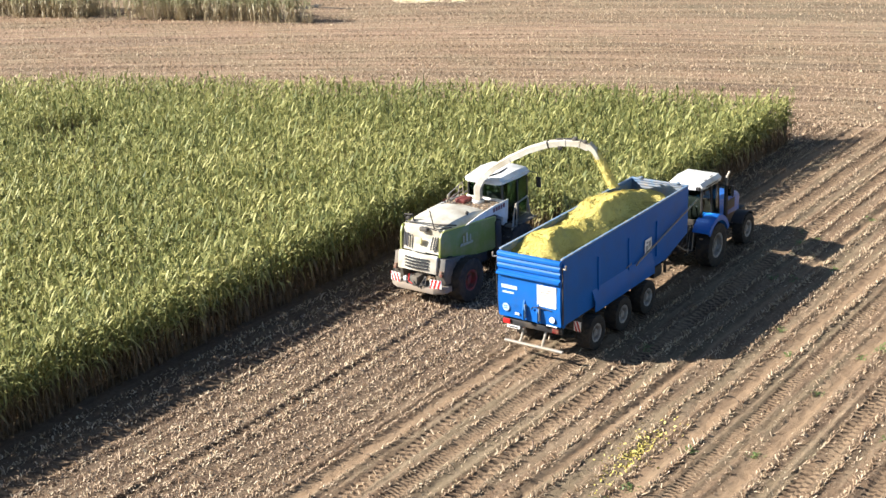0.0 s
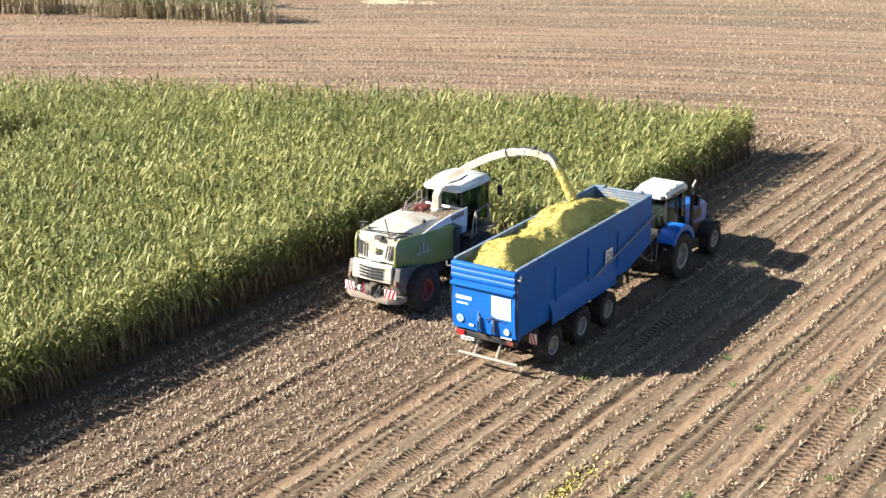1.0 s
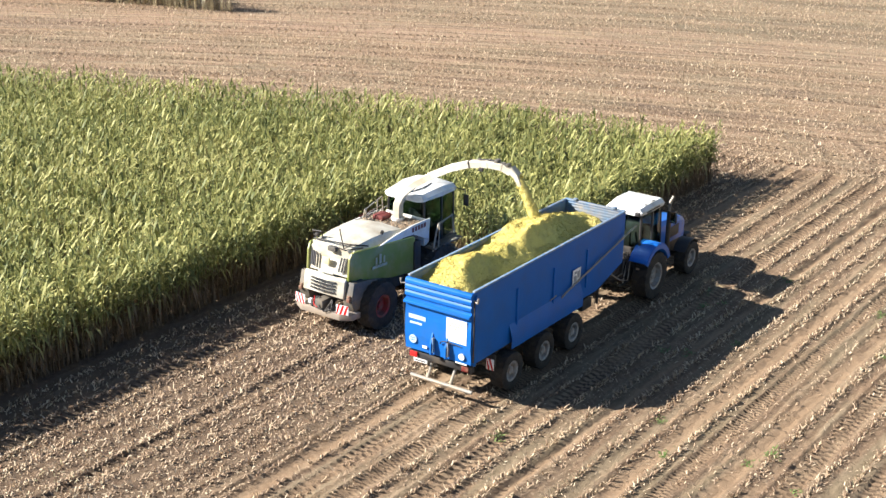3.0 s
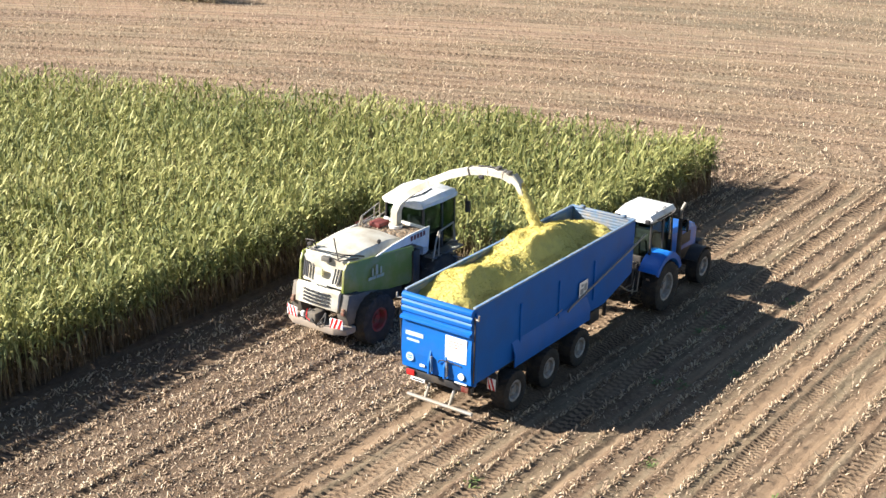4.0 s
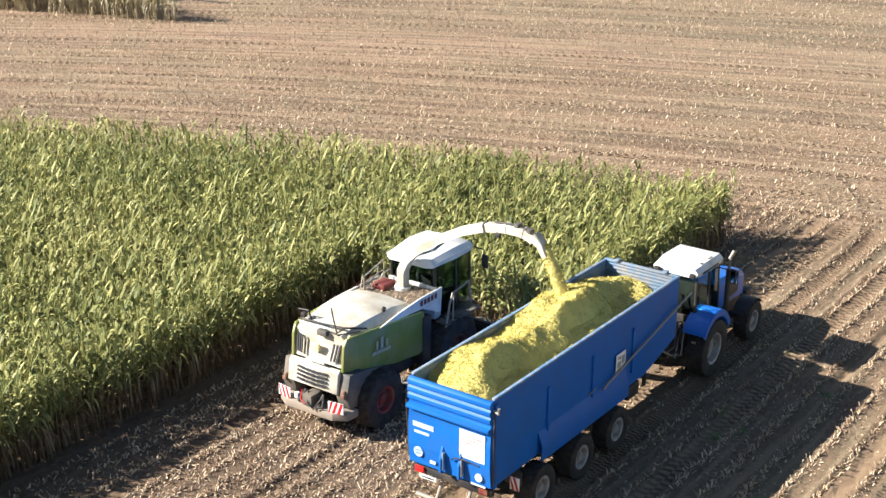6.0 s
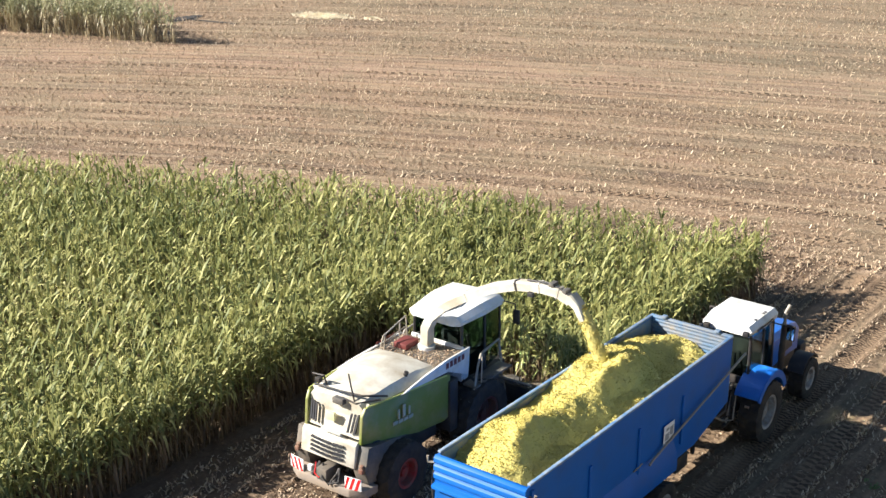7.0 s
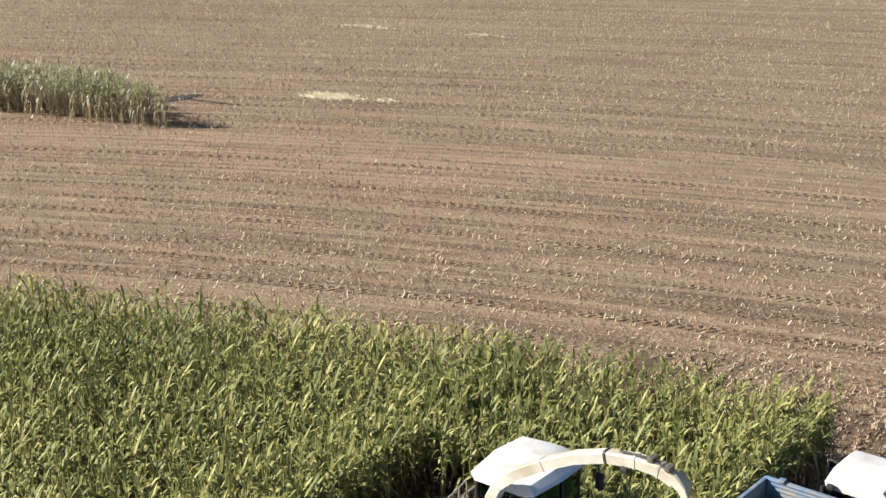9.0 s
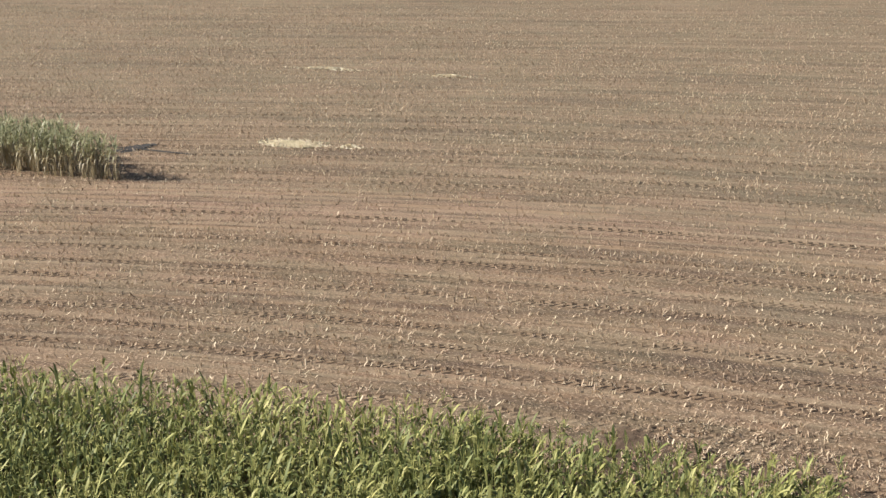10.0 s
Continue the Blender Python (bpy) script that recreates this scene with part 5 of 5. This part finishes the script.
    rng = np.random.default_rng(8)
    k = 1800
    V, Q = flakes(rng.uniform(-1.0, 1.0, k), rng.uniform(0.02, 1.38, k), 2.785 + 0.03 * rng.random(k) ** 2, rng, 0.022)
    ch = arrays_object("chaff", V, Q, STRAW)
    ch.parent = harvester
    tagged(ch, "chaff lying on the deck", kind="stuff")
    one_box("red_box", INK_RED, harvester, -0.72, -0.30, 0.52, 1.06, 2.785, 2.95, 0.03)
    # cab
    one_box("cab_floor", BLACK, harvester, -0.92, 0.92, 1.45, 3.35, 1.62, 1.86, 0.03)
    bm = B()
    add_prism(bm, [(1.43, 1.86), (1.74, 1.86), (1.74, 2.50), (1.50, 2.86), (1.43, 2.86)], "x", -0.82, 0.82, 0.02)
    part("cab_rear_wall", bm, WHITE, harvester, "white panel under the rear window")
    posts = ((-0.78, 1.50), (0.78, 1.50), (0.85, 2.45), (0.70, 3.38), (-0.70, 3.38), (-0.85, 2.45))
    for x, y in posts:
        one_tube("cab_post", BLACK, harvester, [(x, y, 1.8), (x * 0.96, y, 3.50)], 0.045)
    for (x0, y0), (x1, y1) in zip(posts, posts[1:] + posts[:1]):
        a, b = Vector((x0, y0, 0)), Vector((x1, y1, 0))
        n = (b - a).cross(Vector((0, 0, 1))).normalized() * 0.006
        d = (b - a).normalized() * 0.05
        a, b = a + d, b - d
        zb = 2.5 if y0 == y1 and y0 < 2 else 1.9
        bm = B()
        vs = [bm.verts.new(v) for v in (a + n + Vector((0, 0, zb)), b + n + Vector((0, 0, zb)), b + n + Vector((0, 0, 3.46)), a + n + Vector((0, 0, 3.46)))]
        ws = [bm.verts.new(v.co - 2 * n) for v in vs]
        bm.faces.new(vs)
        bm.faces.new(ws[::-1])
        for k in range(4):
            bm.faces.new((vs[k], vs[(k + 1) % 4], ws[(k + 1) % 4], ws[k]))
        o = part("pane", bm, GLASS, harvester, "greenish cab glass", smooth=False)
        o.visible_shadow = False
    one_box("seat", BLACK, harvester, -0.28, 0.28, 2.15, 2.65, 1.95, 2.2, 0.06)
    one_box("seat_back", BLACK, harvester, -0.28, 0.28, 2.02, 2.16, 2.2, 2.9, 0.05)
    one_box("console", BLACK, harvester, 0.42, 0.66, 2.0, 2.9, 1.9, 2.4, 0.04)
    one_tube("steering_column", BLACK, harvester, [(0, 3.05, 1.9), (0, 2.85, 2.5)], 0.045)
    # roof in two shells with a dark seam between, its edge rolled over
    sec2 = lambda y, w, z: [(-w, y, 3.46), (-w - 0.03, y, z - 0.14), (-w + 0.12, y, z - 0.02), (-0.16, y, z + 0.02), (0.16, y, z + 0.02), (w - 0.12, y, z - 0.02), (w + 0.03, y, z - 0.14), (w, y, 3.46)]
    bm = B()
    add_loft(bm, [sec2(1.24, 0.60, 3.60), sec2(1.36, 0.80, 3.70), sec2(2.4, 0.89, 3.78), sec2(3.22, 0.86, 3.74), sec2(3.52, 0.72, 3.60)])
    roof = part("roof", bm, WHITE, harvester, "white cab roof with front overhang")
    one_tube("roof_seam", BLACK, roof, [(0.10, 1.25, 3.63), (0.26, 1.42, 3.73), (0.40, 1.9, 3.775), (0.36, 2.5, 3.80)], 0.020)
    one_box("roof_lamp", BLACK, roof, 0.50, 0.64, 3.50, 3.58, 3.50, 3.58, 0.01)
    for s in (-1, 1):
        one_tube("mirror_arm", BLACK, harvester, [(s * 0.74, 3.40, 3.5), (s * 1.08, 3.54, 3.42), (s * 1.10, 3.54, 2.9)], 0.022)
        one_box("mirror", BLACK, harvester, *sorted((s * 1.02, s * 1.22)), 3.52, 3.59, 2.85, 3.26, 0.02, "black door mirror")
    # spout: turret, arched square duct, flap; it swings round the turret
    one_tube("turret", WHITE, harvester, [(0.0, 1.0, 2.5), (0.0, 1.0, 2.88)], 0.23, "white round spout base", 20)
    path = [(0.0, 1.0, 2.90), (0.01, 1.0, 3.36), (0.19, 1.0, 3.74), (0.62, 1.0, 4.14), (1.30, 1.0, 4.58), (2.05, 1.0, 4.98), (2.80, 1.0, 5.25), (3.45, 1.0, 5.36),
            (3.98, 1.0, 5.35), (4.32, 1.0, 5.22)]

    def duct(pts, w0, w1, h0, h1, lift=0.0):
        out = []
        for i, p in enumerate(pts):
            d = (Vector(pts[min(i + 1, len(pts) - 1)]) - Vector(pts[max(i - 1, 0)])).normalized()
            side = Vector((0.0, 1.0, 0.0))
            up = side.cross(d).normalized() * -1
            if i == 0 and abs(d.z) > 0.9:
                up = Vector((-1.0, 0.0, 0.0))
            q = i / (len(pts) - 1)
            w, h = w0 + (w1 - w0) * q, h0 + (h1 - h0) * q
            c = Vector(p) + up * lift
            out.append([c + side * w - up * h, c + side * w + up * h * 0.7, c + side * w * 0.75 + up * h, c - side * w * 0.75 + up * h, c - side * w + up * h * 0.7, c - side * w - up * h])
        return out
    bm = B()
    add_loft(bm, duct(path, 0.14, 0.145, 0.13, 0.11))
    sp = part("spout", bm, CREAM, harvester, "cream arched discharge spout")
    SPOUT.append(sp)
    for i in (2, 4, 6, 7, 8):
        sl = duct(path, 0.152, 0.157, 0.142, 0.122)
        d = (Vector(path[i + 1]) - Vector(path[i])).normalized() * 0.028
        bm = B()
        add_loft(bm, [[v - d for v in sl[i]], [v + d for v in sl[i]]])
        part("flange", bm, CREAM if i != 6 else BLACK, sp)
    one_tube("flap_ram", BLACK, sp, [(3.10, 0.94, 5.47), (3.70, 0.94, 5.52), (4.18, 0.94, 5.42)], 0.028)
    one_box("ram_bracket", GREY, sp, 3.72, 3.86, 0.88, 1.12, 5.44, 5.56, 0.02)
    one_box("ram_bracket", GREY, sp, 4.10, 4.22, 0.88, 1.12, 5.34, 5.47, 0.02)
    one_box("lamp", BLACK, sp, 3.22, 3.38, 0.74, 0.84, 5.12, 5.24, 0.02)
    bm = B()
    add_loft(bm, duct([(4.26, 1.0, 5.29), (4.50, 1.0, 5.10), (4.66, 1.0, 4.80)], 0.16, 0.15, 0.12, 0.07, 0.05))
    part("flap", bm, CREAM, sp, "hinged end flap")
    # rails
    for s in (-1, 1):
        one_tube("ladder_rail", GALV, harvester, [(s * 1.36, 0.98, 0.90), (s * 1.26, 1.54, 2.45), (s * 1.24, 1.70, 2.70), (s * 1.22, 2.55, 2.80), (s * 1.22, 2.7, 2.1)], 0.032, "pale ladder hand rail")
        one_tube("ladder_rail", GALV, harvester, [(s * 1.24, 1.76, 2.71), (s * 1.30, 1.64, 2.0), (s * 1.36, 1.54, 1.65)], 0.024)
        for k in range(4):
            one_box("ladder_step", GREY, harvester, *sorted((s * 1.06, s * 1.36)), 0.72 + 0.1 * k, 0.98 + 0.1 * k, 0.62 + 0.32 * k, 0.66 + 0.32 * k, 0.005)
        one_box("platform", GREY, harvester, *sorted((s * 0.95, s * 1.36)), 1.30, 3.0, 1.86, 1.92, 0.01)
    one_tube("deck_rail", GALV, harvester, [(-0.84, 0.10, 2.78), (-0.84, 0.24, 3.16), (-0.84, 1.22, 3.40), (-0.84, 1.28, 2.78)], 0.022, "pale tubular guard rail")
    for y in (0.30, 0.94):
        one_tube("deck_rail", GALV, harvester, [(-0.84, y, 2.78), (-0.84, y + 0.02, 3.11 + 0.245 * y)], 0.022)
    one_tube("deck_rail", GALV, harvester, [(-0.84, 0.16, 2.96), (-0.84, 1.24, 3.10)], 0.018)
    one_tube("camera_arch", BLACK, harvester, [(-0.86, -2.40, 2.86), (-0.86, -2.50, 3.18), (-0.50, -2.52, 3.22), (-0.48, -2.44, 2.95)], 0.025)
    one_box("camera_box", BLACK, harvester, -0.74, -0.60, -2.58, -2.44, 3.00, 3.13, 0.02)
    one_tube("antenna", BLACK, harvester, [(0.52, -2.60, 2.80), (0.36, -2.54, 3.18), (0.24, -2.48, 3.46)], 0.020)
    one_tube("hood_rail", BLACK, harvester, [(-0.76, -2.56, 2.95), (0.1, -2.62, 3.02), (0.66, -2.5, 3.0), (1.0, -1.95, 2.88)], 0.026)
    one_tube("hood_rail", BLACK, harvester, [(0.20, -2.68, 2.90), (0.60, -2.66, 2.84), (0.98, -2.2, 2.88)], 0.024)
    one_box("hood_catch", GREY, harvester, -0.02, 0.30, -2.80, -2.64, 2.74, 2.90, 0.02)
    one_tube("filler_cap", BLACK, harvester, [(0.78, -0.95, 2.98), (0.82, -0.95, 3.07)], 0.06, seg=12)
    # feed house and header
    bm = B()
    add_prism(bm, [(2.7, 0.7), (2.7, 1.6), (3.7, 1.25), (4.0, 0.45), (3.4, 0.3)], "x", -0.62, 0.62, 0.03)
    part("feed_house", bm, GREY, harvester)
    # header back and tube are coloured black for the shade that lies there
    one_box("header_back", BLACK, harvester, -3.80, 3.80, 3.92, 4.06, 0.25, 0.80, 0.02)
    one_tube("crop_bar", GALV, harvester, [(0.55, 3.50, 1.18), (1.68, 3.52, 1.18)], 0.032, "pale crop bar beside the feed house")
    one_tube("header_tube", BLACK, harvester, [(-3.80, 3.88, 0.90), (3.80, 3.88, 0.90)], 0.05)
    one_box("header_floor", BLACK, harvester, -3.80, 3.80, 4.06, 4.9, 0.16, 0.24, 0.01)
    # the drums are darkened to grey for the same shade
    for k in range(10):
        x = -3.42 + 0.76 * k
        one_tube("cutting_drum", GREY, harvester, [(x, 4.48, 0.24), (x, 4.48, 0.62)], 0.34, "dusty grey gathering drum", 18)
    for k in range(11):
        x = -3.80 + 0.76 * k
        bm = B()
        add_loft(bm, [[(x - 0.14, 4.2, 0.24), (x - 0.10, 4.2, 0.72), (x + 0.10, 4.2, 0.72), (x + 0.14, 4.2, 0.24)], [(x - 0.12, 4.9, 0.2), (x - 0.08, 4.9, 0.5), (x + 0.08, 4.9, 0.5), (x + 0.12, 4.9, 0.2)],
                      [(x - 0.03, 5.6, 0.14), (x - 0.02, 5.6, 0.2), (x + 0.02, 5.6, 0.2), (x + 0.03, 5.6, 0.14)]])
        part("snout", bm, GREEN, harvester, "green pointed crop divider")


build_harvester()

# ---- the crop in flight: a rough core, and clumps that fly from flap to heap ----
FLY = ((4.62, 1.0, 4.92), (4.84, 1.0, 4.60), (5.05, 1.0, 4.22), (5.22, 1.0, 3.78))
stream = tagged(new("crop_stream"), "yellow jet of chopped maize falling from the spout", "silage")
stream.location = (*HARVESTER_AT, 0)
CLUMPS = []


def build_stream():
    rng = np.random.default_rng(31)
    bm = B()
    path = []
    for k in range(25):
        q = k / 24
        path.append((4.58 + 0.66 * q ** 0.9, 1.0, 5.02 - 1.22 * q))
    add_tube(bm, path, 0.135, 16, 0.185)
    for v in bm.verts:
        v.co += Vector((noise.noise(v.co * 7.0), noise.noise(v.co * 7.0 + Vector((9, 0, 0))), 0.3 * noise.noise(v.co * 5.0))) * 0.04
    part("jet_core", bm, CROP, stream)
    k = 1500
    q = rng.random(k)
    r = (0.155 + 0.075 * q) * np.abs(rng.normal(0.92, 0.16, k))
    a = rng.uniform(0, 6.28, k)
    V, Q = flakes(4.58 + 0.66 * q ** 0.9 + r * np.cos(a), 1.0 + r * np.sin(a), 5.02 - 1.22 * q, rng, 0.018)
    ob = arrays_object("jet_flakes", V, Q, CROP)
    ob.parent = stream
    tagged(ob, kind="stuff")
    k = 46
    V, Q = flakes(rng.normal(0, 0.05, k), rng.normal(0, 0.05, k), rng.normal(0, 0.13, k), rng, 0.024)
    first = None
    for n in range(56):
        if first is None:
            first = arrays_object("crop_clump", V, Q, CROP)
            ob = tagged(first, kind="stuff")
            ob.parent = stream
        else:
            ob = again(first, stream, Matrix())
        CLUMPS.append(ob)


build_stream()

# ---- beyond: an uncut remnant, spilt crop, a dark spot ----
def remnant():
    rng = np.random.default_rng(17)
    n = 1250
    q = rng.random(n)
    x = -78 + 34.5 * q
    y = 3.2 + 11.4 * q + rng.uniform(-0.1, 4.2, n) * np.clip((1.0 - q) * 5, 0.12, 1)
    keep = rng.random(n) < np.clip((1.0 - q) * 7, 0.10, 1)
    keep &= ~((x < -58.4) & (x > -62) & (rng.random(n) < 0.85))
    x, y, q = x[keep], y[keep], q[keep]
    V1, Q1 = maize_arrays(x, y, rng, 2.3)
    ob = arrays_object("maize_remnant", V1, Q1, MAIZE_DULL)
    tagged(ob, "uncut strip of dull maize left on the stubble", "maize", kind="stuff")


def low_mound(name, cx, cy, rx, ry, h, turn, material, label, category, seed):
    bm = B()
    rng = random.Random(seed)
    bmesh.ops.create_icosphere(bm, subdivisions=3, radius=1)
    for v in bm.verts:
        k = 1 + 0.55 * noise.noise(v.co * 1.6 + Vector((seed, 0, 0))) + 0.3 * noise.noise(v.co * 5 + Vector((0, seed, 0)))
        v.co = Vector((v.co.x * rx * k, v.co.y * ry * k, max(v.co.z, -0.1) * h * (1 + noise.noise(v.co * 4))))
    me = bpy.data.meshes.new(name)
    bm.to_mesh(me)
    bm.free()
    me.materials.append(material)
    ob = new(name, me)
    ob.matrix_basis = pose(cx, cy, 0.01, 0, 0, turn)
    return tagged(ob, label, category)


SPILL = mat("dried_spilt_crop", (0.86, 0.77, 0.58), 0.9, vary=0.15, scale=5, dirt=(0.45, 0.34, 0.22), dirt_amt=0.3, dirt_scale=1.2, bump=0.6, bump_scale=14)
DARK_SPOT = mat("dark_spot_tone", (0.050, 0.045, 0.040), 0.9, vary=0.3, scale=3, bump=0.5, bump_scale=10)
remnant()


def spilt(cx, cy, sx, sy, n, seed):
    rng = np.random.default_rng(seed)
    a, r = rng.uniform(0, 6.28, n), np.minimum(np.abs(rng.normal(0, 0.6, n)), 1.6)
    u, w = sx * r * np.cos(a), sy * r * np.sin(a) + 0.12 * np.sin(u_wave * r)
    x, y = cx + u * np.cos(HEAD) - w * np.sin(HEAD), cy + u * np.sin(HEAD) + w * np.cos(HEAD)
    V, Q = flakes(x, y, 0.03 + 0.12 * np.exp(-2 * r * r) * rng.random(n), rng, 0.055)
    ob = arrays_object("spilt_crop", V, Q, SPILL)
    tagged(ob, "pale spilt chopped crop drying on the stubble", "spilt crop", "spilt crop on the field", kind="stuff")


u_wave = 5.0
spilt(-42.2, 26.4, 1.35, 0.7, 11000, 3)
spilt(-39.0, 27.6, 0.8, 0.4, 260, 4)
spilt(-57.0, 46.9, 2.4, 0.5, 1000, 5)
spilt(-47.8, 49.5, 1.7, 0.4, 600, 9)
# flat near-black mounds: an irregular patch, then a thin line
low_mound("dark_spot", -48.7, 20.5, 0.62, 1.3, 0.05, -6, DARK_SPOT, "dark irregular patch on the stubble", "soil", 12)


low_mound("dark_spot", -47.4, 20.6, 3.0, 0.12, 0.04, 14, DARK_SPOT, "thin dark line across the stubble", "soil", 14)


def spill_by_drive():
    rng = np.random.default_rng(41)
    n = 420
    a, r = rng.uniform(0, 6.28, n), np.abs(rng.normal(0, 1, n))
    x, y = 8.75 + 0.32 * r * np.cos(a), -34.3 + 1.25 * r * np.sin(a)
    z = land_height(x, y) + 0.02
    V, Q = flakes(x, y, z, rng, 0.045)
    ob = arrays_object("spilt_flakes", V, Q, CROP)
    tagged(ob, "thin scatter of yellow chopped crop on the soil", "spilt crop", kind="stuff")


spill_by_drive()

# ---- what moves ----
# seconds and metres along the drive, from where the vehicles stand at 4.5 s
HARVEST_WAY = ((0, -5.30), (1, -4.18), (2, -3.0), (2.5, -2.42), (4, -0.61), (4.5, 0), (5.5, 1.24), (7, 3.12), (8, 4.40), (9, 5.80), (10, 7.20))
TRAILER_WAY = ((0, -5.66), (1, -4.39), (2, -3.14), (2.5, -2.53), (4, -0.64), (4.5, 0), (5.5, 1.28), (7, 3.30), (8, 4.84), (9, 6.34), (10, 7.84))
HARVEST_DRIFT = ((0, -0.225), (5.3, 0.04), (7, 0.04), (8, 0.09), (9, 0.25), (10, 0.38))          # seconds and metres towards the trailer
# seconds and degrees by which the spout is swung forwards
SWING = ((0, 12.5), (1.2, 9.3), (2.5, 6.0), (4, 2.6), (5, 1.0), (7.5, -1.5), (10, -2.0))
TURRET_AT = (0.0, 1.0)
TRAILER_TURN = ((0, 0.0), (4.5, 0.0), (5.5, -0.45), (7, -1.3), (10, -1.3))


def way_at(way, t):
    return float(np.interp(t, [w[0] for w in way], [w[1] for w in way]))


def motions():
    for thing, at, way in ((trailer, TRAILER_AT, TRAILER_WAY), (crop, TRAILER_AT, TRAILER_WAY), (tractor, TRACTOR_AT, TRAILER_WAY)):
        if thing is tractor:
            walk(thing, [(t, pose(at[0], at[1] + s, 0)) for t, s in way])
        else:               # the trailer turns a little about its front end
            walk(thing, [(t, pose(at[0], at[1] + s, 0) @ pose(0, 4.66, 0, 0, 0, way_at(TRAILER_TURN, t)) @ pose(0, -4.66, 0)) for t, s in way])

    def harvester_pose(t):
        return pose(HARVESTER_AT[0] + way_at(HARVEST_DRIFT, t), HARVESTER_AT[1] + way_at(HARVEST_WAY, t), 0)

    def swung(t):
        return pose(*TURRET_AT, 0, 0, 0, way_at(SWING, t)) @ pose(-TURRET_AT[0], -TURRET_AT[1], 0)
    walk(harvester, [(t, harvester_pose(t)) for t, s in HARVEST_WAY])
    walk(SPOUT[0], [(t, swung(t)) for t, a in SWING])
    walk(stream, [(t, harvester_pose(t) @ swung(t)) for t in sorted({t for t, a in SWING} | {t for t, a in HARVEST_WAY})])
    # wheels roll with the ground
    for hub, (x, y, z), r, thing in WHEELS:
        way = HARVEST_WAY if thing is harvester else TRAILER_WAY
        steps = [10 * k / 24 for k in range(25)]
        walk(hub, [(t, pose(x, y, z, -math.degrees((way_at(way, t) - way[0][1]) / r))) for t in steps])
    # clumps of crop wait in the flap, fly, and end in the heap
    gap = 10.0 / len(CLUMPS)
    for n, ob in enumerate(CLUMPS):
        t0 = max(0.034, n * gap - 0.2)
        t1 = t0 + 0.46
        turn = (n * 47) % 180
        rows = [(0, pose(*FLY[0], 0, 0, turn)), (t0, pose(*FLY[0], 0, 0, turn))]
        for k in (1, 2, 3):
            t = t0 + 0.46 * k / 3
            if t < 9.95:
                rows.append((t, pose(*FLY[k], 8 * k, 5 * k, turn + 12 * k)))
        rows.append((10, pose(*(FLY[3] if t1 < 9.95 else FLY[min(3, len(rows) - 1)]), 24, 15, turn + 36)))
        walk(ob, rows)
    # bands of maize are bent over and drawn down as the header reaches them
    fine = np.linspace(0, 10, 401)
    reach = np.array([way_at(HARVEST_WAY, t) for t in fine]) + HEADER_FRONT
    for b, ob in BANDS:
        if reach[-1] < b - 0.35:
            continue
        t0 = float(np.interp(b - 0.35, reach, fine)) if reach[0] < b - 0.35 else -1.0
        if t0 < 0.05:
            walk(ob, [(0, pose(0, b, -2.75)), (10, pose(0, b, -2.75))])
            continue
        t1 = min(t0 + 0.55, 10.0)
        k = (t1 - t0) / 0.55
        rows = [(0, pose(0, b, 0)), (t0, pose(0, b, 0)), (t1, pose(0, b, -2.75 * k))]
        if t1 < 9.9:
            rows.append((10, pose(0, b, -2.75)))
        walk(ob, rows)


HEADER_FRONT = -15.5
motions()
